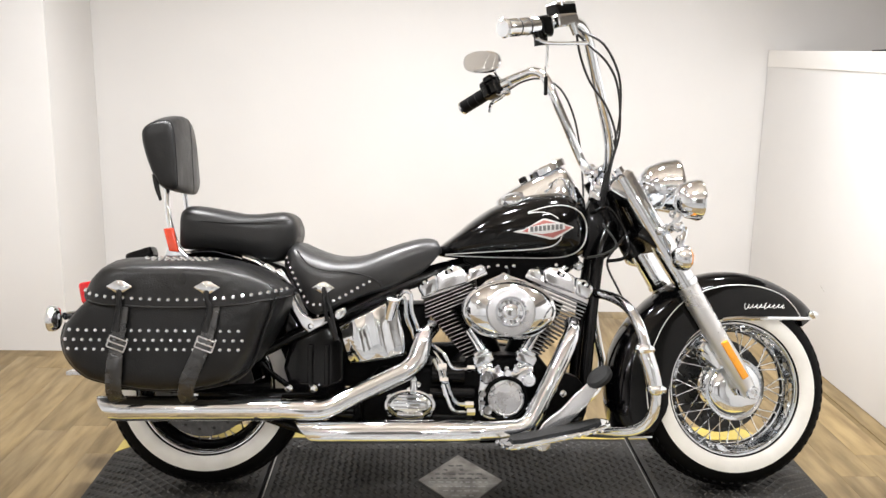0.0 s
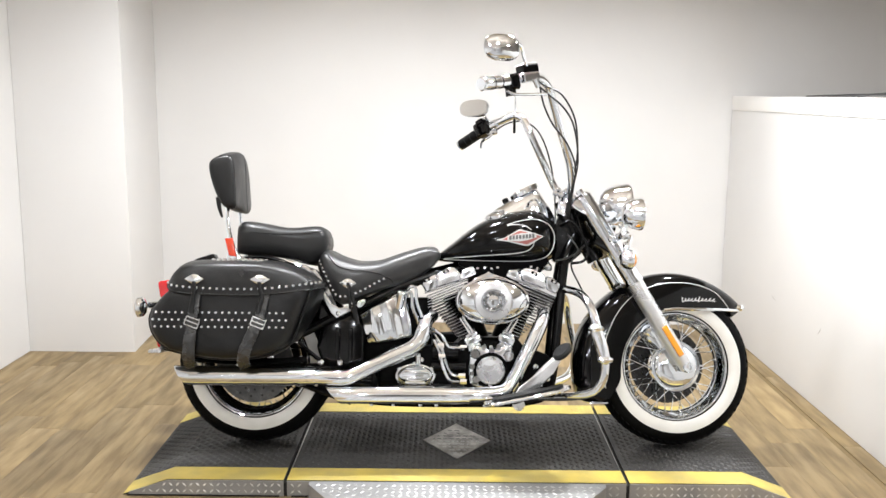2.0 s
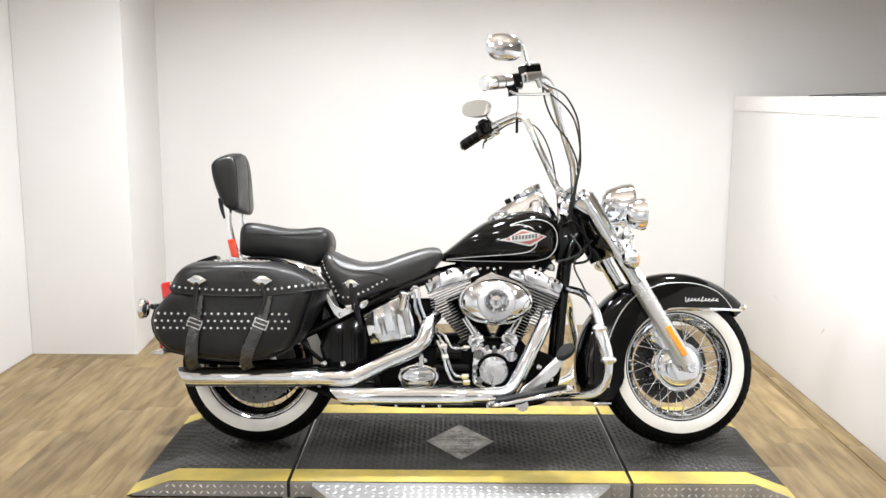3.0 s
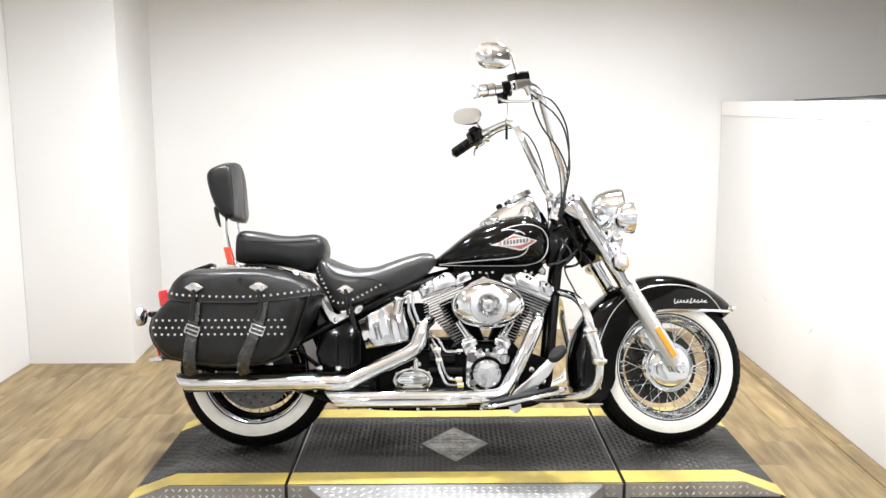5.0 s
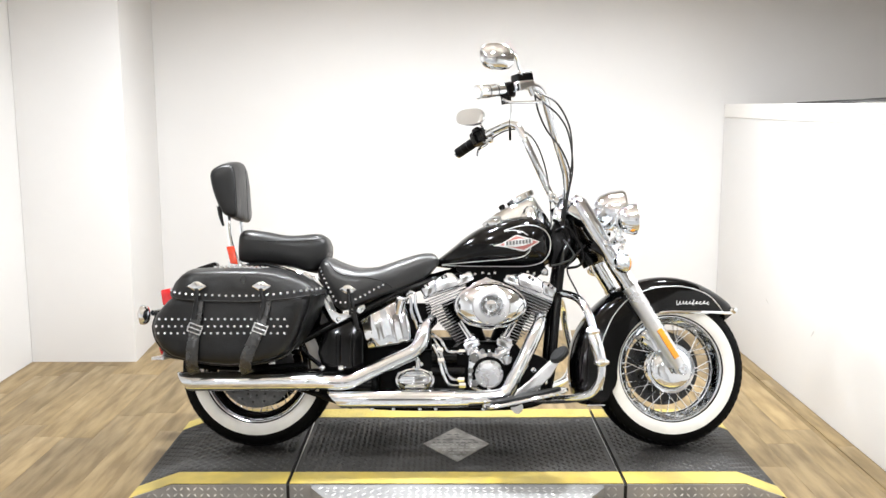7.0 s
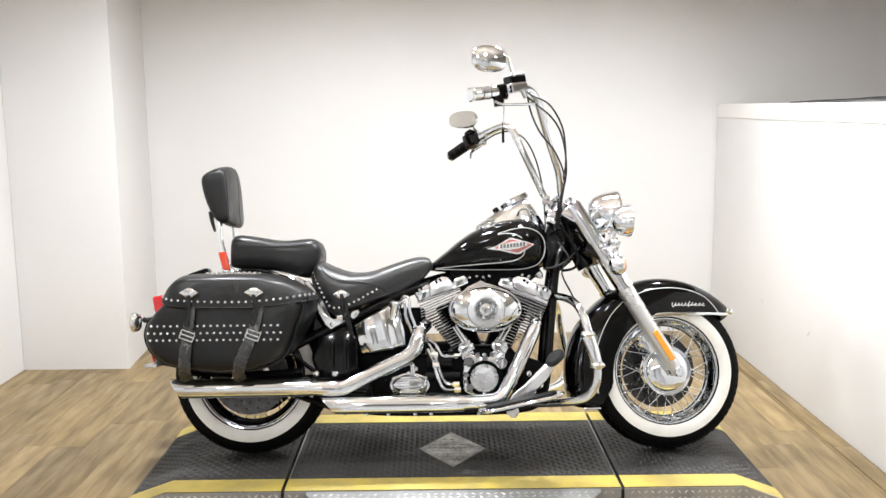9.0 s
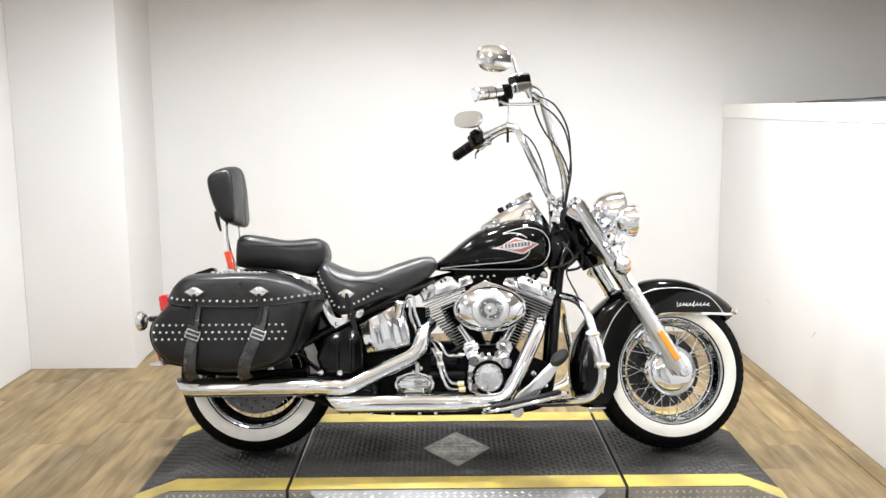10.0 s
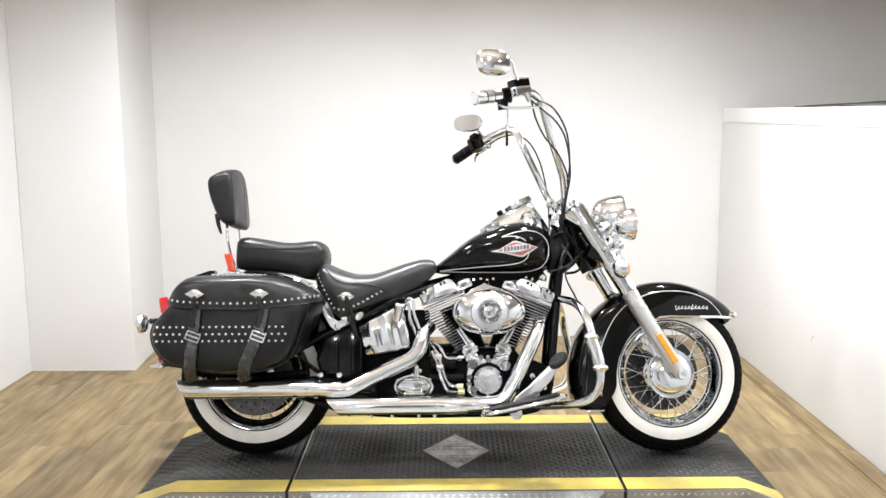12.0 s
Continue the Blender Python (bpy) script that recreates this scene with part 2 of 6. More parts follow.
# ---------------------------------------------------------------- mesh building
class Shape:
    """Collects the vertices and faces of one mesh."""

    def __init__(self, xf=None):
        self.v, self.f, self.xf = [], [], xf

    def add(self, verts, faces):
        n = len(self.v)
        self.v += [tuple(p) for p in verts]
        self.f += [tuple(i + n for i in face) for face in faces]
        return self

    def rings(self, rings, cap=True, closed=False):
        """Skin between rings of equally many points."""
        n, k = len(rings[0]), len(rings)
        faces = []
        for i in range(k if closed else k - 1):
            a, b = i * n, ((i + 1) % k) * n
            for j in range(n):
                j2 = (j + 1) % n
                faces.append((a + j, a + j2, b + j2, b + j))
        if cap and not closed:
            faces.append(tuple(range(n - 1, -1, -1)))
            faces.append(tuple((k - 1) * n + j for j in range(n)))
        return self.add([p for r in rings for p in r], faces)

    def tube(self, pts, r, n=12, smooth=6, cap=True, closed=False, flat=1.0):
        """A round bar along a smooth curve; r may change from point to point."""
        pts = [Vector(p) for p in pts]
        rs = list(r) if isinstance(r, (list, tuple)) else [r] * len(pts)
        line, rad = [], []
        if smooth > 1 and len(pts) > 2:
            k = len(pts)
            for i in range(k if closed else k - 1):
                if closed:
                    p0, p1, p2, p3 = (pts[(i + d) % k] for d in (-1, 0, 1, 2))
                else:
                    p0, p1, p2, p3 = pts[max(i - 1, 0)], pts[i], pts[i + 1], pts[min(i + 2, k - 1)]
                for s in range(smooth):
                    t = s / smooth
                    line.append(0.5 * (2 * p1 + (p2 - p0) * t + (2 * p0 - 5 * p1 + 4 * p2 - p3) * t * t + (3 * p1 - p0 - 3 * p2 + p3) * t ** 3))
                    rad.append(rs[i] * (1 - t) + rs[(i + 1) % k] * t)
            if not closed:
                line.append(pts[-1])
                rad.append(rs[-1])
        else:
            line, rad = pts, rs
        rings, side = [], None
        k = len(line)
        for i, p in enumerate(line):
            if closed:
                d = (line[(i + 1) % k] - line[i - 1]).normalized()
            else:
                d = (line[min(i + 1, k - 1)] - line[max(i - 1, 0)]).normalized()
            if side is None:
                side = d.cross(Vector((0, 0, 1)) if abs(d.z) < 0.9 else Vector((0, 1, 0))).normalized()
            side = (side - d * side.dot(d)).normalized()
            up = d.cross(side)
            rings.append([p + (side * math.cos(a) + up * math.sin(a) * flat) * rad[i] for a in (2 * math.pi * j / n for j in range(n))])
        return self.rings(rings, cap, closed)

    def lathe(self, profile, m=None, n=32, closed=False, a0=0.0, squash=1.0):
        """Profile of (radius, height) turned about the local z axis of m."""
        m = m or Matrix()
        rings = [[m @ Vector((r * math.cos(a), r * math.sin(a) * squash, h)) for a in (a0 + 2 * math.pi * j / n for j in range(n))] for r, h in profile]
        return self.rings(rings, cap=not closed, closed=closed)

    def box(self, c, s, m=None, bevel=0.0):
        bm = bmesh.new()
        bmesh.ops.create_cube(bm, size=1)
        for v in bm.verts:
            v.co = Vector((v.co.x * s[0], v.co.y * s[1], v.co.z * s[2]))
        if bevel:
            bmesh.ops.bevel(bm, geom=bm.edges[:], offset=bevel, segments=3, affect="EDGES", profile=0.6)
        m = Matrix.Translation(c) @ (m or Matrix())
        bm.verts.index_update()
        self.add([m @ v.co for v in bm.verts], [[v.index for v in f.verts] for f in bm.faces])
        bm.free()
        return self

    def plate(self, outline, y0, y1, bevel=0.0, m=None):
        """A plate with its outline in x and z, from y0 to y1, edges rounded."""
        bm = bmesh.new()
        a = [bm.verts.new((x, y0, z)) for x, z in outline]
        b = [bm.verts.new((x, y1, z)) for x, z in outline]
        n = len(a)
        bm.faces.new(a)
        bm.faces.new(b[::-1])
        for i in range(n):
            bm.faces.new((a[i], b[i], b[(i + 1) % n], a[(i + 1) % n]))
        bmesh.ops.recalc_face_normals(bm, faces=bm.faces[:])
        if bevel:
            bmesh.ops.bevel(bm, geom=bm.edges[:], offset=bevel, segments=3, affect="EDGES", profile=0.6)
        bm.verts.index_update()
        m = m or Matrix()
        self.add([m @ v.co for v in bm.verts], [[v.index for v in f.verts] for f in bm.faces])
        bm.free()
        return self

    def ball(self, c, r, n=16):
        r = r if isinstance(r, (tuple, list)) else (r, r, r)
        prof = [(max(1e-4, math.sin(math.pi * i / (n // 2))), -math.cos(math.pi * i / (n // 2))) for i in range(n // 2 + 1)]
        return self.lathe(prof, Matrix.Translation(c) @ Matrix.Diagonal((*r, 1)), n)

    def mesh(self, name, mat, sharp=35):
        me = bpy.data.meshes.new(name)
        pts = [self.xf @ Vector(p) for p in self.v] if self.xf else self.v
        me.from_pydata([tuple(p) for p in pts], [], self.f)
        me.materials.append(mat)
        bm = bmesh.new()
        bm.from_mesh(me)
        bmesh.ops.recalc_face_normals(bm, faces=bm.faces[:])
        bm.to_mesh(me)
        bm.free()
        me.polygons.foreach_set("use_smooth", [True] * len(me.polygons))
        me.set_sharp_from_angle(angle=radians(sharp))
        return me


def part(name, shape, mat, parent=None, label="", sharp=35):
    ob = new(name, shape.mesh(name, mat, sharp))
    ob.parent = parent
    return tagged(ob, label)


def piece(name, me, parent, m):
    ob = new(name, me)
    ob.parent = parent
    ob.matrix_basis = m
    return ob


def structure(name, shape, mat, label, category, sharp=35):
    return tagged(part(name, shape, mat, None, "", sharp), label, category, kind="structure")


def lerp(table, x):
    """Straight lines through rows of (x, value, ...)."""
    if x <= table[0][0]:
        return table[0][1:]
    for a, b in zip(table, table[1:]):
        if x <= b[0]:
            t = (x - a[0]) / (b[0] - a[0])
            return tuple(p + (q - p) * t for p, q in zip(a[1:], b[1:]))
    return table[-1][1:]


def ease(table, x):
    """A smooth curve through rows of (x, value, ...)."""
    k = len(table)
    if x <= table[0][0]:
        return table[0][1:]
    if x >= table[-1][0]:
        return table[-1][1:]
    i = max(j for j in range(k - 1) if table[j][0] <= x)
    p1, p2 = table[i], table[i + 1]
    p0, p3 = table[max(i - 1, 0)], table[min(i + 2, k - 1)]
    h = p2[0] - p1[0]
    t = (x - p1[0]) / h
    out = []
    for c in range(1, len(p1)):
        s1 = (p2[c] - p0[c]) / (p2[0] - p0[0])
        s2 = (p3[c] - p1[c]) / (p3[0] - p1[0])
        out.append((2 * t ** 3 - 3 * t * t + 1) * p1[c] + (t ** 3 - 2 * t * t + t) * h * s1 + (3 * t * t - 2 * t ** 3) * p2[c] + (t ** 3 - t * t) * h * s2)
    return tuple(out)


def turn_to(direction, at):
    """A frame whose z axis lies along direction, at a place."""
    return Matrix.Translation(at) @ Vector(direction).to_track_quat("Z", "Y").to_matrix().to_4x4()


# ---------------------------------------------------------------- room
FLOOR_X0, FLOOR_X1 = -1.48, 2.43
BACK_Y = 2.12
CEIL = 3.0
floor = structure("floor", Shape().box((1.0, -2.8, -0.056), (12.0, 11.2, 0.1)), gap_mat, "oak-look vinyl plank floor with staggered joints", "floor")
# Unseen grey floor, added so the chrome reflects a neutral tone.
structure("floor_reflect", Shape().box((1.45, -4.4, -0.003), (5.86, 6.3, 0.008)), grey_floor, "unseen plain grey floor added to neutralise chrome reflections", "floor")
structure("wall_back", Shape().box((1.5, BACK_Y + 0.06, CEIL / 2), (8.0, 0.12, CEIL)), wall_paint, "plain warm white painted back wall", "wall")
structure("wall_left", Shape().box((FLOOR_X0 - 0.06, -2.0, CEIL / 2), (0.12, 8.24, CEIL)), wall_paint, "plain warm white painted side wall", "wall")
structure("wall_pillar", Shape().rings([[(-1.478, 1.41, z), (-0.915, 1.41, z), (-0.962, BACK_Y - 0.001, z), (-1.478, BACK_Y - 0.001, z)] for z in (0.0, CEIL - 0.001)]), wall_paint, "boxed-out white wall corner block beside the back wall", "wall")
structure("wall_half", Shape().box((FLOOR_X1 + 0.07, -0.1, 0.69), (0.14, 4.42, 1.38), bevel=0.003), wall_paint, "low white half wall with a flat ledge", "wall")
structure("trim", Shape().box((FLOOR_X1 + 0.004, -0.1, 1.345), (0.02, 4.40, 0.08), bevel=0.004), trim_paint, "white painted trim board along the ledge", "trim")
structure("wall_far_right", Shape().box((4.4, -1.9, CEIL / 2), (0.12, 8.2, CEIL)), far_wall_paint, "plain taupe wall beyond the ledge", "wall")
# Doorway and dark wall beyond are added, unseen: a dark band in chrome reflections.
structure("wall_behind", Shape().box((-0.55, -6.2, CEIL / 2), (1.9, 0.12, CEIL)).box((2.95, -6.2, CEIL / 2), (2.9, 0.12, CEIL)).box((0.95, -6.2, 2.58), (1.1, 0.12, 0.84)), wall_paint, "plain warm white wall with an added doorway for dark reflections", "wall")
structure("reflect_wall", Shape().box((0.8, -7.6, CEIL / 2), (5.0, 0.12, CEIL)), far_wall_paint, "unseen taupe wall added to darken chrome reflections", "wall")
structure("ceiling", Shape().box((1.5, -2.8, CEIL + 0.05), (8.0, 10.2, 0.1)), ceiling_paint, "plain beige ceiling", "ceiling")

half_wall = bpy.data.objects["wall_half"]
part("scuff", Shape().tube([(2.4305, 1.255, 0.380), (2.4305, 1.235, 0.372), (2.4305, 1.205, 0.362)], [0.001, 0.0022, 0.001], 6), scuff_grey, half_wall, "small grey scuff")
part("scuff", Shape().tube([(2.4305, 0.655, 0.332), (2.4305, 0.640, 0.345), (2.4305, 0.628, 0.362), (2.4305, 0.622, 0.350)], [0.001, 0.0020, 0.0018, 0.001], 6), scuff_grey, half_wall, "small grey scuff")
# black cable lying on the ledge
cable = part("cable", Shape().tube([(2.50, 1.16, 1.386), (2.49, 0.8, 1.392), (2.51, 0.45, 1.396), (2.49, 0.1, 1.394), (2.5, -0.6, 1.386)], 0.006, 8)
             .tube([(2.53, 0.72, 1.388), (2.55, 0.4, 1.402), (2.54, 0.0, 1.40), (2.55, -0.5, 1.386)], 0.006, 8), cable_black)
tagged(cable, "black cable lying loose along the white ledge", "cable")


def make_ceiling_light(x, y, watts):
    top = new("ceiling_light")
    top.location = (x, y, LAMP_Z)
    tagged(top, "short white hanging ceiling light with a bright diffuser", "lamp", "ceiling lights")
    part("frame", Shape().box((0, 0, 0.035), (0.20, 0.14, 0.05), bevel=0.006), housing_white, top)
    part("diffuser", Shape().box((0, 0, 0.004), (0.16, 0.10, 0.012), bevel=0.004), lamp_white, top)
    for hx in (-0.07, 0.07):
        part("hanger", Shape().tube([(hx, 0, 0.05), (hx, 0, CEIL - LAMP_Z)], 0.004, 6), housing_white, top)
    data = bpy.data.lights.new("tube_lamp", "AREA")
    data.shape, data.size, data.size_y = "RECTANGLE", 0.15, 0.09
    data.energy, data.color = watts, (0.975, 0.985, 1.0)
    lamp = new("tube_lamp", data)
    lamp.matrix_world = pose(x, y, LAMP_Z - 0.006)
    # Unseen fill lamp, added to brighten the ceiling that chrome mirrors.
    if y < 0:
        up = bpy.data.lights.new("ceiling_fill", "AREA")
        up.shape, up.size, up.size_y = "RECTANGLE", 0.18, 0.12
        up.energy, up.color = CEILING_FILL_WATTS, (1.0, 0.97, 0.93)
        new("ceiling_fill", up).matrix_world = pose(x, y, LAMP_Z + 0.068, 180)


for lx, ly, lw in LAMP_SPOTS:
    make_ceiling_light(lx, ly, lw)


# ---------------------------------------------------------------- lift platform
DECK = 0.06
LY0, LY1 = -0.365, 0.44
RAMP0, RAMP1, TIP0, TIP1 = -0.21, 1.815, -0.365, 1.965
SEAM0, SEAM1 = 0.20, 1.39
lift = tagged(new("motorcycle_lift"), "low black tread-plate platform with yellow edge stripes", "lift platform")


def deck_piece(x0, x1, y0, y1, lift_by=0.0, thick=0.0):
    """A flat piece of the deck that follows its slope down at both ends."""
    s = Shape()
    xs = sorted({x0, x1, *[x for x in (RAMP0, RAMP1) if x0 < x < x1]})
    top = lambda x: lerp([(TIP0, 0.004), (RAMP0, DECK), (RAMP1, DECK), (TIP1, 0.004)], x)[0]
    rings = []
    for x in xs:
        z = top(x) + lift_by
        low = max(0.0, z - thick) if thick else 0.001
        rings.append([(x, y0, z), (x, y1, z), (x, y1, low), (x, y0, low)])
    return s.rings(rings)


GAP = 0.006
for px0, px1 in ((TIP0, SEAM0 - GAP), (SEAM0 + GAP, SEAM1 - GAP), (SEAM1 + GAP, TIP1)):
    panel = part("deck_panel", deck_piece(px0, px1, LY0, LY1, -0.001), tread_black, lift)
    part("edge_stripe", deck_piece(px0, px1, LY0 + 0.001, LY0 + 0.105, 0.0006, 0.003), safety_yellow, panel, "scuffed yellow edge stripe")
    part("edge_stripe", deck_piece(px0, px1, LY1 - 0.105, LY1 - 0.001, 0.0006, 0.003), safety_yellow, panel, "scuffed yellow edge stripe")
    side = Shape()
    a0, a1 = max(px0, TIP0 + 0.02), min(px1, TIP1 - 0.02)
    xs = sorted({a0, a1, *[x for x in (RAMP0, RAMP1) if a0 < x < a1]})
    side.rings([[(x, LY0 - 0.004, 0.001), (x, LY0 + 0.001, 0.001), (x, LY0 + 0.001, z), (x, LY0 - 0.004, z)]
                for x, z in ((x, lerp([(TIP0, 0.006), (RAMP0, DECK - 0.003), (RAMP1, DECK - 0.003), (TIP1, 0.006)], x)[0]) for x in xs)])
    part("side_plate", side, diamond_plate, panel, "bare aluminium diamond-plate side")
    part("bottom_seal", Shape().box(((px0 + px1) / 2, LY0 - 0.006, 0.003), (px1 - px0 - 0.03, 0.004, 0.005)), seam_black, panel)
for sx in (SEAM0, SEAM1):
    part("joint", Shape().box((sx, (LY0 + LY1) / 2, 0.025), (0.0115, LY1 - LY0 - 0.004, 0.05)), seam_black, lift)

# walk-up plate in front, with chamfered corners
ramp_out = [(0.285, LY0 - 0.008), (1.31, LY0 - 0.008), (1.31, LY0 - 0.03), (1.22, LY0 - 0.16), (1.22, LY0 - 0.62), (0.37, LY0 - 0.62), (0.37, LY0 - 0.16), (0.285, LY0 - 0.03)]
rz = lambda y: DECK - 0.002 - max(0, (LY0 - y - 0.16)) * 0.10
rs = Shape()
rs.rings([[(x, y, rz(y)) for x, y in ramp_out], [(x, y, max(0.001, rz(y) - 0.05)) for x, y in ramp_out]])
ramp = part("ramp_plate", rs, diamond_plate, lift, "aluminium diamond-plate walk-up ramp", sharp=20)


def bumps(region, top, step, length, width, height, z_of):
    """Rows of small raised lozenges, turned left and right by turns."""
    s = Shape()
    x0, x1, y0, y1 = region
    nx, ny = int((x1 - x0) / step), int((y1 - y0) / step)
    for i in range(nx):
        for j in range(ny):
            x, y = x0 + (i + 0.5) * step, y0 + (j + 0.5) * step
            if not top(x, y):
                continue
            a = 0.785 if (i + j) % 2 else -0.785
            ca, sa = math.cos(a), math.sin(a)
            z = z_of(x, y)
            ring = [(x + ca * u - sa * w, y + sa * u + ca * w, z) for u, w in ((length, 0), (0, width), (-length, 0), (0, -width))]
            s.add(ring + [(x + ca * length * 0.4, y + sa * length * 0.4, z + height), (x - ca * length * 0.4, y - sa * length * 0.4, z + height)],
                  [(0, 1, 4), (1, 2, 5, 4), (2, 3, 5), (3, 0, 4, 5)])
    return s


def on_ramp(x, y):
    if y > LY0 - 0.02:
        return False
    edge = 0.285 + 0.085 * min(1, max(0, (LY0 - 0.03 - y) / 0.13))
    return edge + 0.015 < x < 1.595 - edge - 0.015


tagged(part("tread", bumps((0.28, 1.32, LY0 - 0.62, LY0), on_ramp, 0.026, 0.0115, 0.0036, 0.0016, lambda x, y: rz(y)), plate_bump, ramp), kind="stuff")


def on_deck(x, y):
    if abs(x - SEAM0) < 0.02 or abs(x - SEAM1) < 0.02:
        return False
    return abs(x - 0.80) / 0.135 + abs(y - 0.015) / 0.19 > 1.06


deck_top = lambda x, y: lerp([(TIP0, 0.003), (RAMP0, DECK - 0.001), (RAMP1, DECK - 0.001), (TIP1, 0.003)], x)[0]
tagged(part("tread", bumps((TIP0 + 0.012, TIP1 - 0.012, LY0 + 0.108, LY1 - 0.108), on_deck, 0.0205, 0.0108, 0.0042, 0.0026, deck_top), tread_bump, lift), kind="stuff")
tagged(part("tread", bumps((TIP0 + 0.012, TIP1 - 0.012, LY1 - 0.104, LY1 - 0.004), on_deck, 0.0195, 0.0088, 0.0036, 0.0010, lambda x, y: deck_top(x, y) + 0.0014), safety_yellow, lift), kind="stuff")
for ex, ew in ((SEAM0 + 0.0075, 0.0035), (SEAM1 - 0.0072, 0.0022)):
    part("joint_edge", Shape().box((ex, (LY0 + LY1) / 2, DECK - 0.0004), (ew, LY1 - LY0 - 0.22, 0.0024)), bare_steel, lift, "worn bare steel edge along the joint")
side_tread = Shape()
for i in range(96):
    x = TIP0 + 0.05 + i * 0.0235
    hi = lerp([(TIP0, 0.0), (RAMP0, DECK), (RAMP1, DECK), (TIP1, 0.0)], x)[0]
    if 0.27 < x < 1.33 or abs(x - SEAM1) < 0.02 or abs(x - SEAM0) < 0.02:
        continue
    for j, zz in enumerate((0.018, 0.042)):
        if zz > hi - 0.008:
            continue
        a = 0.785 if (i + j) % 2 else -0.785
        ca, sa, l, w, y = math.cos(a), math.sin(a), 0.0095, 0.0035, LY0 - 0.004
        side_tread.add([(x + ca * l, y, zz + sa * l), (x - sa * w, y, zz + ca * w), (x - ca * l, y, zz - sa * l), (x + sa * w, y, zz - ca * w), (x, y - 0.002, zz)],
                       [(0, 1, 4), (1, 2, 4), (2, 3, 4), (3, 0, 4)])
tagged(part("tread", side_tread, plate_bump, lift), kind="stuff")
logo = part("diamond_badge", Shape().plate([(-0.131, 0), (0, -0.182), (0.131, 0), (0, 0.182)], -0.0015, 0.0015, 0.0008, pose(0.80, 0.015, DECK + 0.0015, 90)), logo_metal, lift, "worn bare metal diamond-shaped badge plate")
bar_rng = random.Random(11)
for row in range(9):
    v = -0.130 + row * 0.029
    half = 0.131 * (1 - abs(v) / 0.182) - 0.020
    x = -half + 0.006 * (row % 2)
    while x < half - 0.012:
        w = bar_rng.uniform(0.012, 0.026)
        part("letter_bar", Shape().box((0.80 + x + w / 2, 0.015 + v, DECK + 0.0034), (min(w, half - x) - 0.005, 0.008, 0.001)), bare_steel if row < 5 else badge_grey, logo)
        x += w + 0.004 + (0.03 if row > 6 and bar_rng.random() < 0.4 else 0)



# ---------------------------------------------------------------- motorcycle
LEAN_DEG = 12.0
STEER_DEG = 6.0
bike = tagged(new("motorcycle"), "black and chrome cruiser with studded leather saddlebags, leaning", "motorcycle")
bike.matrix_world = pose(0, 0, DECK + 0.002, -LEAN_DEG)
AXLE_F = Vector((1.627, 0, 0.300))
AXLE_R = Vector((0.030, 0, 0.300))
FORK_TOP = Vector((1.257, 0, 0.935))
fork_dir = (Vector((1.645, 0, 0.30)) - FORK_TOP).normalized()
STEM = Vector((1.20, 0, 0.93))
STEER = Matrix.Translation(STEM) @ Matrix.Rotation(radians(STEER_DEG), 4, -fork_dir) @ Matrix.Translation(-STEM)
NEAR = lambda c: turn_to((0, -1, 0), c)

stud_mesh = Shape().lathe([(0.0054, 0), (0.005, 0.0021), (0.0036, 0.0039), (0.0014, 0.0046)], None, 8).mesh("stud", chrome)


def studs(points, parent, facing=(0, -1, 0)):
    q = Vector(facing).to_track_quat("Z", "Y").to_matrix().to_4x4()
    for p in points:
        piece("stud", stud_mesh, parent, Matrix.Translation(p) @ q @ Matrix.Scale(1.14, 4))


def along(pts, count):
    """Evenly spaced places along a line of points."""
    pts = [Vector(p) for p in pts]
    lens = [0.0]
    for a, b in zip(pts, pts[1:]):
        lens.append(lens[-1] + (b - a).length)
    out = []
    for i in range(count):
        d = lens[-1] * i / (count - 1)
        k = max(j for j in range(len(pts) - 1) if lens[j] <= d + 1e-9)
        out.append(pts[k].lerp(pts[k + 1], (d - lens[k]) / max(1e-9, lens[k + 1] - lens[k])))
    return out


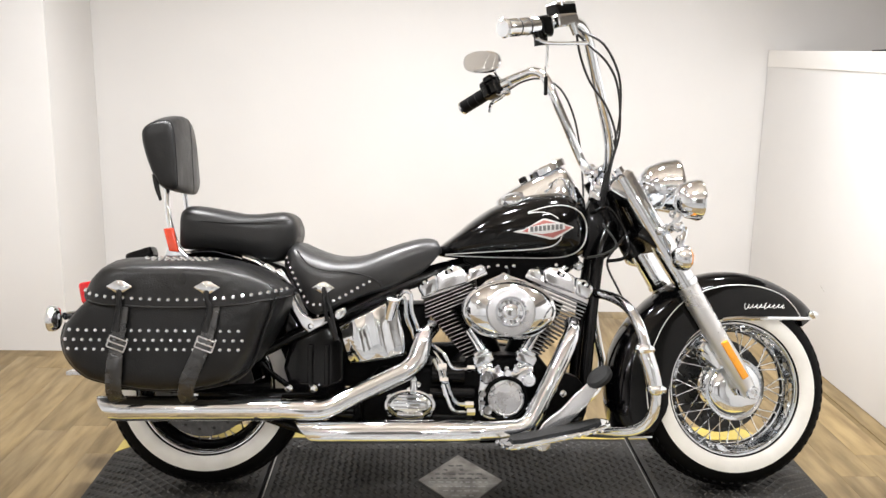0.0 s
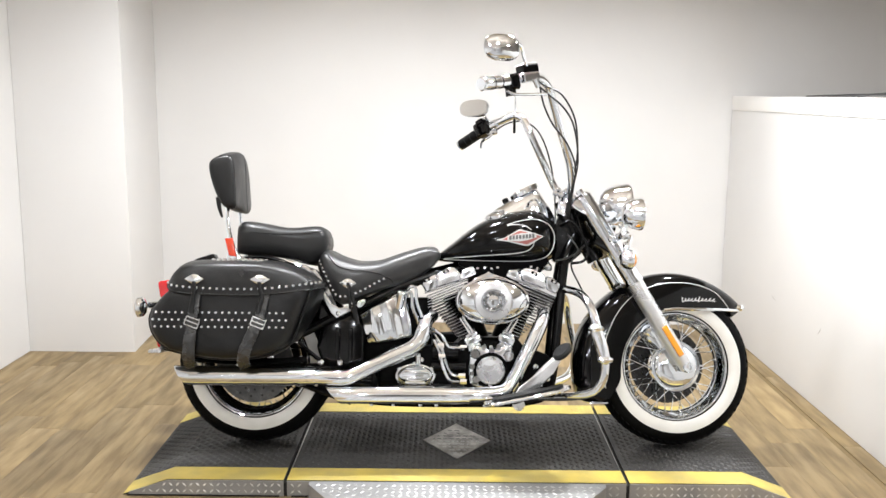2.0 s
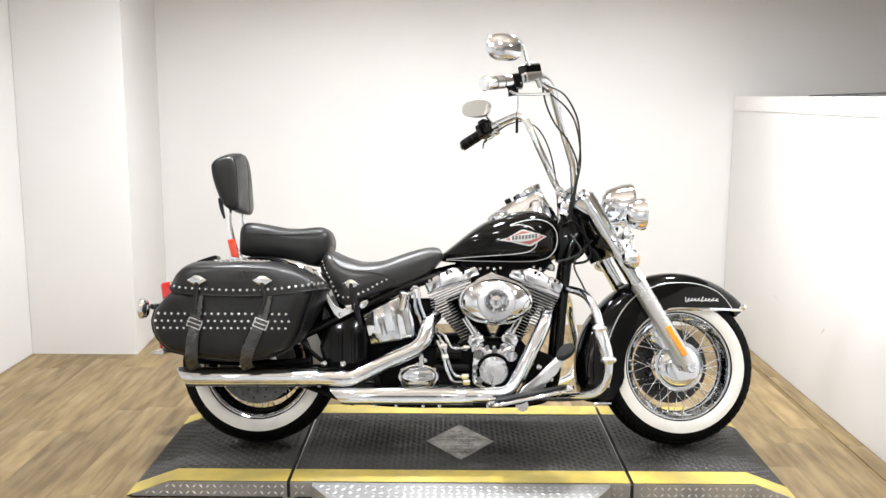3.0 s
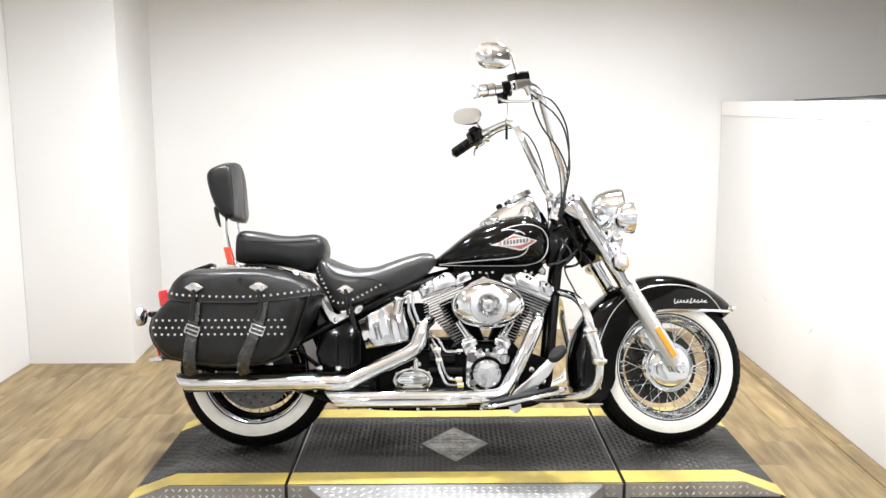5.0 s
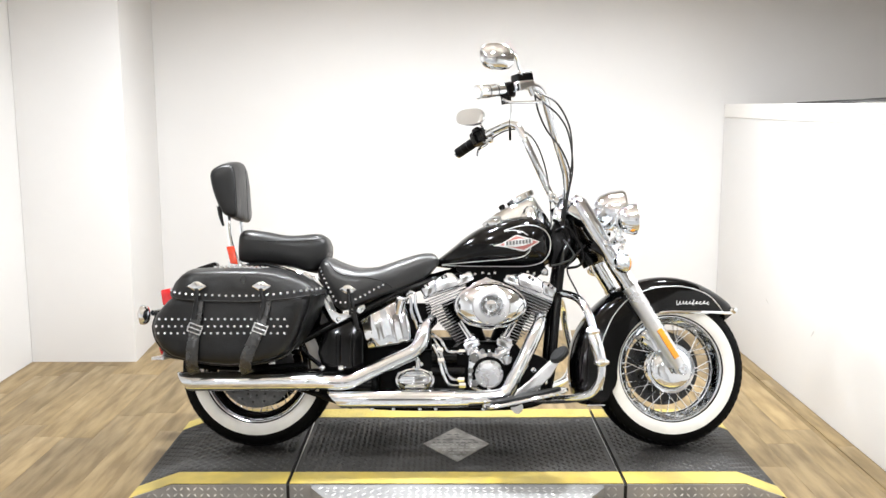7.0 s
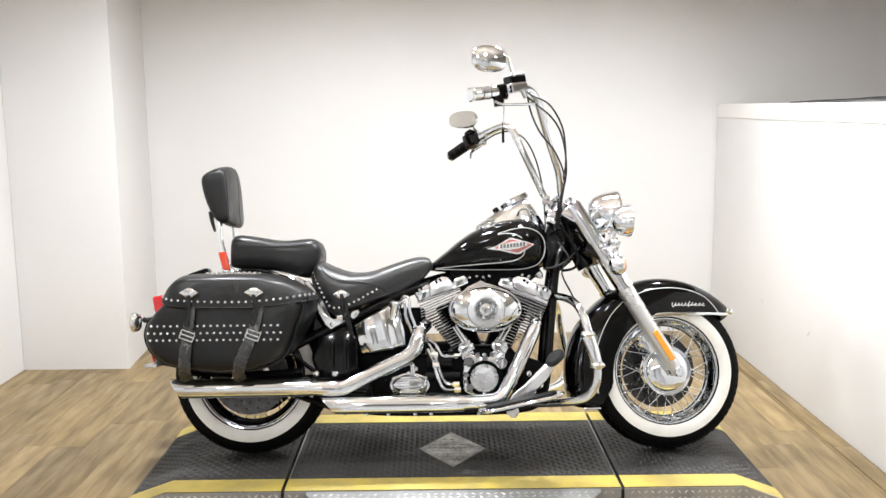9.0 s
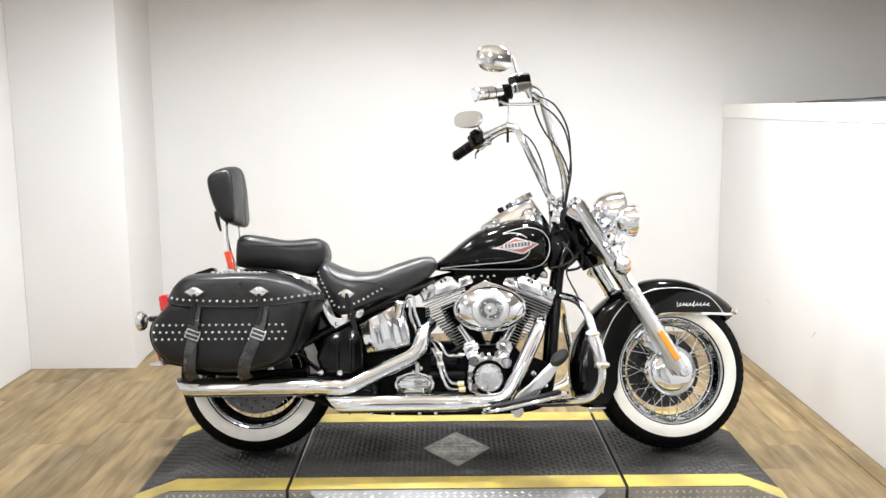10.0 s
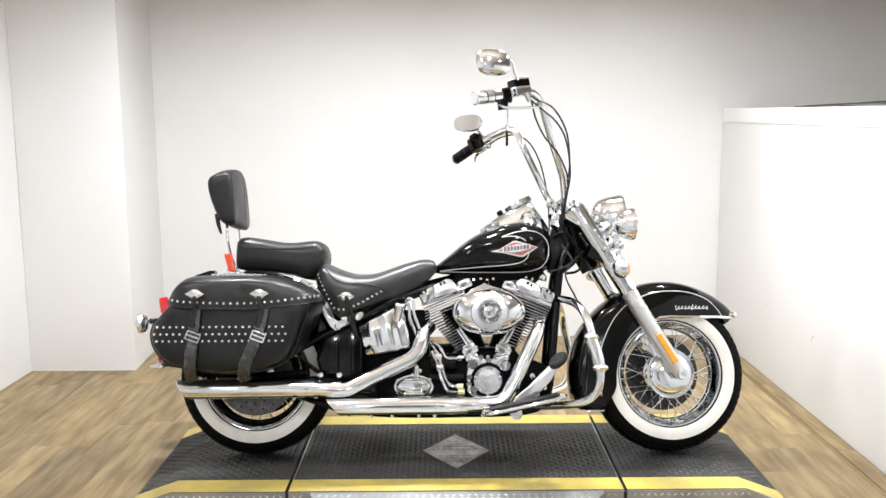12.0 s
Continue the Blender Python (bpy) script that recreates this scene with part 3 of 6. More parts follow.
# wheels ------------------------------------------------------------
def make_wheel(name, axle, xf, front, size=1.0):
    """Rim with tyre, whitewall bands, spokes, hub and brake disc."""
    m = NEAR(axle) @ Matrix.Diagonal((size, size, 1, 1))
    rim = part(name, Shape(xf).lathe([(0.210, 0.049), (0.206, 0.053), (0.200, 0.052), (0.194, 0.045), (0.191, 0.036), (0.178, 0.026), (0.172, 0.012), (0.171, 0), (0.172, -0.012),
                                      (0.178, -0.026), (0.191, -0.036), (0.200, -0.050), (0.210, -0.048), (0.206, -0.03), (0.196, 0), (0.206, 0.03)], m, 72, closed=True), chrome, bike, "chrome spoked wheel rim")
    prof = [(0.196, 0.046), (0.205, 0.055), (0.220, 0.062), (0.240, 0.0645), (0.260, 0.061), (0.277, 0.053), (0.289, 0.041), (0.2955, 0.026), (0.2995, 0.010)]
    full = prof + [(r, -h) for r, h in reversed(prof)] + [(0.190, -0.03), (0.190, 0.03)]
    part("tyre", Shape(xf).lathe(full, m, 96, closed=True), rubber, rim, "black rubber tyre with fine tread")
    for sgn in (1, -1):
        band = [(0.2060, 0.0545), (0.211, 0.0600), (0.221, 0.0642), (0.238, 0.0664), (0.2515, 0.0640), (0.2515, 0.0615), (0.238, 0.0640), (0.221, 0.0612), (0.211, 0.0565)]
        part("whitewall", Shape(xf).lathe([(r, h * sgn) for r, h in band], m, 96, closed=True), white_rubber, rim, "cream whitewall band")
    # tread blocks on the crown
    tread = Shape(xf)
    for i in range(64):
        a = 2 * math.pi * i / 64
        for s in (-1, 1):
            for r, h, l in ((0.2975, 0.018, 0.012), (0.2905, 0.037, 0.014)):
                u, t2 = Vector((math.cos(a), 0, math.sin(a))), Vector((-math.sin(a), 0, math.cos(a)))
                c = axle + u * (r * size - 0.0008) + Vector((0, h * s, 0))
                n_out = (u * 0.9 + Vector((0, s * h / 0.05, 0)) * 0.5).normalized()
                w = n_out.cross(t2).normalized()
                e1, e2 = (t2 * 0.7 + w * 0.8 * s).normalized() * l, t2 * 0.0065
                tread.add([c + e1 + e2 + n_out * 0.0022, c - e1 + e2 + n_out * 0.0022, c - e1 - e2 + n_out * 0.0022, c + e1 - e2 + n_out * 0.0022,
                           c + e1 + e2 - n_out * 0.002, c - e1 + e2 - n_out * 0.002, c - e1 - e2 - n_out * 0.002, c + e1 - e2 - n_out * 0.002],
                          [(0, 1, 2, 3), (0, 4, 5, 1), (1, 5, 6, 2), (2, 6, 7, 3), (3, 7, 4, 0)])
    tagged(part("tread_block", tread, rubber, rim), kind="stuff")
    hub_r = 0.088 if front else 0.07
    part("hub", Shape(xf).lathe([(0.03, 0.075), (0.05, 0.074), (0.072, 0.068), (hub_r - 0.004, 0.058), (hub_r, 0.050), (hub_r, 0.046), (hub_r - 0.012, 0.040), (0.055, 0.03), (0.04, 0.0),
                                  (0.055, -0.03), (0.07, -0.04), (0.07, -0.06), (0.02, -0.065)], m, 48), chrome, rim, "polished chrome hub cover")
    if front:
        part("hub_ring", Shape(xf).lathe([(0.094, 0.046), (0.096, 0.050), (0.093, 0.053), (0.087, 0.051)], m, 48, closed=True), chrome, rim)
    dh = -0.052 if front else 0.072
    part("brake_disc", Shape(xf).lathe([(0.075, dh), (0.146, dh), (0.146, dh - 0.005), (0.075, dh - 0.005)], m, 48, closed=True), dark_steel if front else disc_steel, rim, "drilled steel brake disc")
    for i in range(18):
        a = 2 * math.pi * i / 18
        for rr in (0.098, 0.124):
            c = m @ Vector((rr * math.cos(a + rr * 9), rr * math.sin(a + rr * 9), dh + (0.0004 if not front else 0.0004)))
            part("disc_hole", Shape(xf).lathe([(0.0045, 0), (0.001, 0.0003)], turn_to((0, -1, 0), c), 8), seam_black, rim)
    if not front:
        # Black ring painted in for the dark deck mirrored in the chrome rim.
        part("rim_dark_reflection", Shape(xf).lathe([(0.1905, 0.0375), (0.1775, 0.0275), (0.1705, 0.0125), (0.1695, 0), (0.1705, -0.0125), (0.1775, -0.0275), (0.1785, -0.026), (0.1725, 0), (0.1785, 0.026), (0.1915, 0.0362)], m, 64, closed=True), gloss_black, rim, "black ring for the dark reflection in the chrome rim")
        part("drive_pulley", Shape(xf).lathe([(0.03, -0.062), (0.150, -0.062), (0.156, -0.070), (0.150, -0.085), (0.03, -0.085)], m, 48), engine_black, rim, "black rear drive pulley")
    spoke_mesh = {}
    n = 40
    for i in range(n):
        s = 1 if i % 2 else -1
        lean = 0.62 if (i // 2) % 2 else -0.62
        a = 2 * math.pi * i / n
        key = (s, lean)
        if key not in spoke_mesh:
            p0 = Vector((0.060 * math.cos(lean), 0.060 * math.sin(lean), 0.038 * s))
            p1 = Vector((0.174, 0, 0.006 * s))
            mid = p1.lerp(p0, 0.09)
            spoke_mesh[key] = Shape().tube([p0, mid], 0.0019, 6, 1).tube([mid, p1], 0.0032, 6, 1).mesh("spoke", chrome)
        piece("spoke", spoke_mesh[key], rim, (xf or Matrix()) @ m @ Matrix.Rotation(a, 4, "Z"))
    return rim


front_wheel = make_wheel("front_wheel", AXLE_F, STEER, True)
rear_wheel = make_wheel("rear_wheel", AXLE_R, None, False)


# front fender -------------------------------------------------------
def fender_shape(axle, xf, outer, inner, half, degrees, depth=0.004, round_over=0.055):
    """A mudguard: an arched crown with side skirts, swept round the axle, with thickness."""
    s = Shape(xf)
    rings = []
    for k in range(61):
        phi = degrees[0] + (degrees[1] - degrees[0]) * k / 60
        ro, ri, w = ease(outer, phi)[0], lerp(inner, phi)[0], ease(half, phi)[0]
        sect = []
        for d in (0, depth):
            row = [(ri, -(w - d)), (ri + (ro - round_over - ri) * 0.5, -(w - d) * 1.0), (ro - round_over, -(w - d) * 0.97)]
            for j in range(1, 12):
                a = math.pi * j / 12
                row.append((ro - round_over + (round_over - d) * math.sin(a) ** 0.9, -(w - d) * 0.97 * math.copysign(abs(math.cos(a)) ** 0.8, math.cos(a))))
            row += [(r, -y) for r, y in reversed(row[:3])]
            sect += row if d == 0 else row[::-1]
        c, sn = math.cos(radians(phi)), math.sin(radians(phi))
        rings.append([(axle.x + r * c, y, axle.z + r * sn) for r, y in sect])
    return s.rings(rings)


FO = [(38, 0.362), (42, 0.363), (55, 0.358), (75, 0.356), (96, 0.360), (117, 0.365), (140, 0.376), (161, 0.388), (196, 0.392), (199, 0.388), (204, 0.356)]
FI = [(38, 0.352), (42, 0.322), (46, 0.300), (52, 0.273), (60, 0.249), (70, 0.230), (80, 0.220), (92, 0.217), (104, 0.219), (115, 0.221), (130, 0.220), (150, 0.217), (175, 0.220), (190, 0.226), (197, 0.243), (204, 0.290)]
FH = [(38, 0.014), (42, 0.036), (48, 0.060), (60, 0.078), (80, 0.086), (120, 0.088), (196, 0.090)]
front_fender = part("front_fender", fender_shape(AXLE_F, STEER, FO, FI, FH, (38, 204)), gloss_black, bike, "glossy black front fender with silver pinstripe", sharp=50)


def on_fender(phi, frac, out=0.0015):
    """A place on the near side of the front fender: frac runs from the skirt's edge to the shoulder."""
    ro, ri, w = ease(FO, phi)[0], lerp(FI, phi)[0], ease(FH, phi)[0]
    r = ri + (ro - 0.055 - ri) * frac
    y = -w if frac <= 0.5 else -w * (1 - 0.03 * (frac - 0.5) * 2)
    if r > ro - 0.055:
        u = min(1, (r - ro + 0.055) / 0.055)
        y = -w * 0.97 * max(0, 1 - u ** 2.4) ** 0.6
    c, sn = math.cos(radians(phi)), math.sin(radians(phi))
    return (AXLE_F.x + r * c, y - out, AXLE_F.z + r * sn)


stripe = [on_fender(phi, lerp([(46, 1.2), (60, 1.35), (90, 1.15), (120, 1.08), (150, 0.75), (170, 0.62), (196, 0.56)], phi)[0]) for phi in range(46, 200, 5)]
part("pinstripe", Shape(STEER).tube(stripe, 0.0017, 6, 2), pin_white, front_fender, "thin silver pinstripe")
trim_pts = [on_fender(phi, 0.0, 0.002) for phi in (104, 96, 88, 80, 72, 64, 56, 50, 46, 42, 39)]
part("fender_trim", Shape(STEER).tube(trim_pts, 0.0065, 8, 2), chrome, front_fender, "chrome trim rail along the fender's edge")
part("fender_tip", Shape(STEER).ball((AXLE_F.x + 0.272, -0.006, AXLE_F.z + 0.226), (0.026, 0.026, 0.014)), chrome, front_fender, "chrome fender tip")
part("fender_foot", Shape(STEER).box((1.318, -0.030, 0.163), (0.070, 0.126, 0.007), None, 0.003), chrome, front_fender, "chrome edge at the fender's lower end")


def script_at(u):
    a = 2 * math.pi * 9.5 * u
    phi = 85.5 - 27 * u + 0.75 * math.sin(a)
    ro, ri = ease(FO, phi)[0], lerp(FI, phi)[0]
    tall = 0.0105 if u < 0.07 or 0.48 < u < 0.56 else 0.0052
    r = (0.253 + tall * math.cos(a + 0.6) + 0.001 * math.sin(31 * u)) / math.sin(radians(phi))
    return on_fender(phi, (r - ri) / (ro - 0.055 - ri), 0.001)


script = [script_at(k / 120) for k in range(121)]
part("script_bar", Shape(STEER).tube(script, 0.0015, 6, 1), pin_white, front_fender, "silver squiggle in place of script lettering")

# fork ---------------------------------------------------------------
FORK_END = Vector((1.645, 0, 0.300))
for sy in (-0.112, 0.112):
    off = Vector((0, sy, 0))
    p0, p1, p2 = FORK_TOP + off, FORK_TOP.lerp(FORK_END, 0.49) + off, FORK_END + off
    leg = part("fork_leg", Shape(STEER).tube([p1 - fork_dir * 0.03, p1, p1 + fork_dir * 0.06, p2 - fork_dir * 0.08, p2 + fork_dir * 0.012], [0.028, 0.033, 0.0315, 0.0295, 0.022], 20, 1), slider_alloy, bike, "polished alloy lower fork leg")
    part("fork_cover", Shape(STEER).tube([p0 - fork_dir * 0.012, p0, p1], [0.024, 0.034, 0.034], 20, 1), chrome, leg, "chrome upper fork tube cover")
    part("dust_ring", Shape(STEER).tube([p1 - fork_dir * 0.004, p1 + fork_dir * 0.012], 0.037, 20, 1), chrome, leg)
    part("top_bolt", Shape(STEER).tube([p0 - fork_dir * 0.03, p0 - fork_dir * 0.01], 0.014, 6, 1), chrome, leg)
    sgn = -1 if sy < 0 else 1
    ry = sy + sgn * 0.0335
    ra, rb = FORK_TOP.lerp(FORK_END, 0.765), FORK_TOP.lerp(FORK_END, 0.935)
    rm = (ra + rb) / 2
    part("reflector", Shape(STEER).box(Vector((rm.x, ry, rm.z)), (0.022, 0.010, (rb - ra).length), Matrix.Rotation(radians(-31.5), 4, "Y"), 0.004), reflector_amber, leg, "long amber side reflector")
    part("axle_nut", Shape(STEER).lathe([(0.019, -0.03), (0.02, 0.022), (0.016, 0.030), (0.011, 0.030), (0.010, 0.022), (0.001, 0.022)], turn_to((0, sgn, 0), (1.648, sy, 0.297)), 20), chrome, leg)
for k, z in ((0.05, "upper"), (0.27, "lower")):
    c = FORK_TOP.lerp(FORK_END, k) - Vector((0.02, 0, 0.015))
    part("fork_clamp", Shape(STEER).box(c, (0.09, 0.27, 0.035), Matrix.Rotation(radians(31), 4, "Y"), 0.01), chrome if z == "upper" else frame_black, bike)
part("steering_head", Shape().tube([STEM + Vector((0.0, 0, 0.01)), STEM + fork_dir * 0.26], 0.036, 20, 1), frame_black, bike)
part("neck_gusset", Shape().plate([(1.165, 0.70), (1.172, 0.84), (1.195, 0.895), (1.225, 0.90), (1.262, 0.80), (1.275, 0.73), (1.215, 0.68)], -0.032, 0.032, 0.008), frame_black, bike)
for bx, by, bz, br in ((1.167, -0.085, 0.957, 0.011), (1.186, -0.09, 0.950, 0.013), (1.209, -0.085, 0.966, 0.012), (1.238, -0.075, 0.942, 0.012), (1.178, -0.09, 0.972, 0.009)):
    part("riser_bolt", Shape().lathe([(br, -0.03), (br, 0.004), (br * 0.7, 0.009), (0.001, 0.010)], NEAR((bx, by, bz)), 10), chrome, bike)
part("ignition_lock", Shape().tube([(1.206, -0.055, 0.925), (1.190, -0.075, 0.872)], [0.024, 0.019], 16, 1).box((1.200, -0.082, 0.905), (0.036, 0.02, 0.026), Matrix.Rotation(radians(20), 4, "Y"), 0.006).box((1.192, -0.084, 0.880), (0.028, 0.02, 0.014), Matrix.Rotation(radians(20), 4, "Y"), 0.004), chrome, bike, "chrome steering lock and clamp")
part("brake_line", Shape().tube([(1.188, -0.07, 0.835), (1.225, -0.10, 0.850), (1.262, -0.115, 0.80), (1.285, -0.12, 0.74), (1.27, -0.12, 0.70), (1.225, -0.10, 0.69)], 0.0055, 8), frame_black, bike)
part("wire_loom", Shape().tube([(1.245, -0.05, 0.90), (1.262, -0.06, 0.84), (1.275, -0.065, 0.79), (1.268, -0.07, 0.74)], 0.009, 10), frame_black, bike)
# chrome panel between the fork covers
part("fork_nacelle", Shape(STEER).box(FORK_TOP.lerp(FORK_END, 0.19) + Vector((0.018, 0, 0.01)), (0.022, 0.20, 0.24), Matrix.Rotation(radians(-31.5), 4, "Y"), 0.008), chrome, bike, "chrome fork cover panel")
caliper = part("front_caliper", Shape(STEER).box((1.545, -0.075, 0.40), (0.075, 0.05, 0.055), Matrix.Rotation(radians(40), 4, "Y"), 0.014).box((1.52, -0.075, 0.425), (0.04, 0.055, 0.03), Matrix.Rotation(radians(40), 4, "Y"), 0.01), chrome, bike, "chrome front brake caliper")


# lamps --------------------------------------------------------------
def make_lamp(name, c, r, depth, lens, aim=(1, 0, 0), label="", bulge=1.0):
    m = turn_to(aim, c)
    shell = part(name, Shape(None).lathe([(0.004, -depth), (r * 0.42, -depth * 0.96), (r * 0.72, -depth * 0.75), (r * 0.92, -depth * 0.38), (r, 0.0), (r * 1.04, 0.006), (r * 1.02, 0.014), (r * 0.93, 0.016), (r * 0.92, 0.006)], m, 40), chrome, bike, label)
    part("lens", Shape(None).lathe([(r * 0.93, 0.008), (r * 0.9, 0.014 * bulge), (r * 0.6, 0.022 * bulge), (r * 0.2, 0.026 * bulge), (0.002, 0.0265 * bulge)], m, 40), lens, shell)
    return shell


aim_f = (math.cos(radians(STEER_DEG)), math.sin(radians(STEER_DEG)), 0)
make_lamp("headlamp", (1.447, 0.02, 0.922), 0.083, 0.105, glass, aim_f, "large chrome headlamp shell")
for c in ((1.454, -0.20, 0.870), (1.426, 0.23, 0.870)):
    shell = make_lamp("passing_lamp", c, 0.058, 0.058, glass, aim_f, "chrome auxiliary lamp")
    s = 1 if c[1] < 0 else -1
    part("bracket", Shape().tube([(c[0] - 0.04, c[1], c[2] - 0.04), (c[0] - 0.055, c[1] + 0.01 * s, c[2] - 0.075), (c[0] - 0.06, c[1] + 0.09 * s, c[2] - 0.09), (c[0] - 0.06, c[1] + 0.2 * s, c[2] - 0.085)], 0.012, 10), chrome, shell)
for c in ((1.415, -0.225, 0.703), (1.385, 0.245, 0.703)):
    make_lamp("turn_signal", c, 0.036, 0.032, lens_amber, aim_f, "chrome bullet turn signal with amber lens", 1.25)
    s = 1 if c[1] < 0 else -1
    part("signal_stalk", Shape().tube([(c[0] - 0.01, c[1], c[2] + 0.03), (c[0] + 0.002, c[1], c[2] + 0.06), (c[0] + 0.012, c[1] + 0.02 * s, c[2] + 0.085)], 0.0085, 10), chrome, bike)
part("lamp_bar", Shape().tube([(1.405, -0.20, 0.795), (1.40, -0.08, 0.79), (1.395, 0.08, 0.79), (1.39, 0.21, 0.795)], 0.013, 12).ball((1.408, -0.195, 0.795), 0.019, 10).ball((1.412, -0.215, 0.755), 0.015, 10), chrome, bike, "chrome lamp bar")
for bx, bz in ((1.366, 0.78), (1.425, 0.755), (1.405, 0.83)):
    part("bolt", Shape().ball((bx, -0.155, bz), 0.0125, 12), chrome, bike)
make_lamp("turn_signal", (-0.362, -0.20, 0.513), 0.036, 0.016, lens_amber, (-1, 0, 0), "chrome bullet turn signal with amber lens")
make_lamp("turn_signal", (-0.365, 0.20, 0.520), 0.036, 0.055, lens_amber, (-1, 0, 0), "chrome bullet turn signal with amber lens")
part("signal_bar", Shape().tube([(-0.335, -0.20, 0.52), (-0.315, -0.15, 0.525), (-0.31, 0, 0.53), (-0.315, 0.15, 0.525), (-0.335, 0.20, 0.52)], 0.011, 10), chrome, bike, "chrome rear signal bar")

# handlebar ----------------------------------------------------------
NEARBAR = [(1.216, -0.045, 0.945), (1.219, -0.085, 0.955), (1.221, -0.123, 0.990), (1.209, -0.169, 1.056), (1.159, -0.271, 1.172), (1.128, -0.322, 1.258), (1.108, -0.352, 1.303), (1.076, -0.395, 1.324),
           (1.030, -0.445, 1.316), (0.963, -0.500, 1.293), (0.881, -0.572, 1.268)]
FARBAR = [(1.215, 0.045, 0.945), (1.212, 0.085, 0.95), (1.203, 0.123, 0.975), (1.182, 0.137, 1.019), (1.127, 0.108, 1.129), (1.084, 0.098, 1.218), (1.062, 0.118, 1.273), (1.029, 0.135, 1.294),
          (0.986, 0.165, 1.284), (0.933, 0.205, 1.263), (0.817, 0.316, 1.204)]
bar = part("handlebar", Shape().tube(NEARBAR, 0.0148, 16, 6).tube(FARBAR, 0.0148, 16, 6).tube([(1.222, -0.05, 0.945), (1.215, 0.05, 0.945)], 0.0148, 16, 1), chrome, bike, "tall chrome ape-hanger handlebar")
for sy in (-0.05, 0.05):
    part("riser", Shape().tube([(1.218, sy, 0.955), (1.205, sy, 0.90)], [0.026, 0.022], 16, 1).box((1.218, sy, 0.952), (0.05, 0.034, 0.045), None, 0.010), chrome, bike)


def make_grip(pts, mat, ring_mat, label):
    a, b = Vector(pts[0]), Vector(pts[1])
    d = (b - a).normalized()
    g = part("grip", Shape().tube([a - d * 0.012, a, a + d * 0.004, b], [0.014, 0.020, 0.0225, 0.0225], 20, 1), mat, bar, label)
    part("end_cap", Shape().lathe([(0.023, 0), (0.024, 0.007), (0.020, 0.012), (0.004, 0.0145)], turn_to(-d, a), 20), ring_mat, g)
    for t in (0.35, 0.68):
        c = a.lerp(b, t)
        part("grip_ring", Shape().tube([c - d * 0.002, c + d * 0.002], 0.0230, 20, 1), pedal_rubber, g)


make_grip(((0.868, -0.586, 1.264), (0.949, -0.515, 1.288)), chrome, chrome, "chrome and grey throttle grip")
make_grip(((0.816, 0.317, 1.204), (0.883, 0.248, 1.239)), rubber, chrome, "black rubber grip")
part("switch_housing", Shape().box((0.968, -0.498, 1.291), (0.042, 0.05, 0.052), pose(0, 0, 0, 0, -15, 35), 0.012).box((0.968, -0.490, 1.261), (0.03, 0.03, 0.03), None, 0.008).tube([(0.955, -0.518, 1.275), (0.963, -0.511, 1.240)], [0.012, 0.016], 12, 1).box((0.987, -0.502, 1.276), (0.018, 0.022, 0.020), None, 0.004), gloss_black, bar, "black switch housing")
part("brake_reservoir", Shape().box((1.025, -0.452, 1.339), (0.072, 0.045, 0.04), pose(0, 0, 0, 0, -12, 35), 0.008).box((1.056, -0.442, 1.341), (0.010, 0.016, 0.056), pose(0, 0, 0, 0, -12, 35), 0.003), gloss_black, bar, "black and chrome brake fluid reservoir")
part("brake_clamp", Shape().box((1.025, -0.458, 1.314), (0.074, 0.056, 0.034), pose(0, 0, 0, 0, -12, 35), 0.010).tube([(1.048, -0.475, 1.307), (1.060, -0.465, 1.280)], [0.012, 0.009], 12, 1), chrome, bar, "chrome master cylinder body")
part("reservoir_lid", Shape().box((1.020, -0.458, 1.359), (0.066, 0.042, 0.006), pose(0, 0, 0, 0, -12, 35), 0.002), satin_chrome, bar)
for spot in ((0.999, -0.466, 1.358), (1.037, -0.448, 1.366)):
    part("lid_screw", Shape().lathe([(0.004, 0), (0.004, 0.003), (0.001, 0.0035)], turn_to((-0.2, 0, 1), spot), 8), chrome, bar)
part("brake_lever", Shape().tube([(1.091, -0.460, 1.259), (1.029, -0.498, 1.249), (0.974, -0.530, 1.243), (0.949, -0.542, 1.250)], 0.0048, 8).tube([(0.979, -0.525, 1.244), (0.979, -0.513, 1.183)], 0.0035, 8, 1), chrome, bar, "chrome brake lever")
part("switch_housing", Shape().box((0.902, 0.232, 1.254), (0.062, 0.06, 0.062), pose(0, 0, 0, 0, -22, -38), 0.014).box((0.928, 0.215, 1.248), (0.036, 0.05, 0.036), None, 0.010).box((0.890, 0.215, 1.282), (0.035, 0.03, 0.02), pose(0, 0, 0, 0, -22, -38), 0.006).box((0.914, 0.200, 1.265), (0.014, 0.014, 0.05), pose(0, 0, 0, 0, -22, -38), 0.003).box((0.878, 0.201, 1.246), (0.012, 0.012, 0.04), pose(0, 0, 0, 0, -22, -38), 0.003), gloss_black, bar, "black switch housing")
part("clutch_clamp", Shape().tube([(0.936, 0.195, 1.260), (0.955, 0.182, 1.269)], 0.020, 16, 1).ball((0.943, 0.190, 1.235), (0.020, 0.014, 0.012), 10), chrome, bar)
part("clutch_lever", Shape().tube([(0.952, 0.191, 1.241), (0.929, 0.186, 1.218), (0.899, 0.210, 1.200), (0.894, 0.222, 1.174)], 0.0055, 8), chrome, bar, "chrome clutch lever")
part("tag", Shape().tube([(0.973, -0.53, 1.183), (0.974, -0.53, 1.159)], 0.0012, 6, 1).box((0.975, -0.53, 1.135), (0.009, 0.012, 0.048), None, 0.003), frame_black, bar, "black tag hanging from the brake lever")


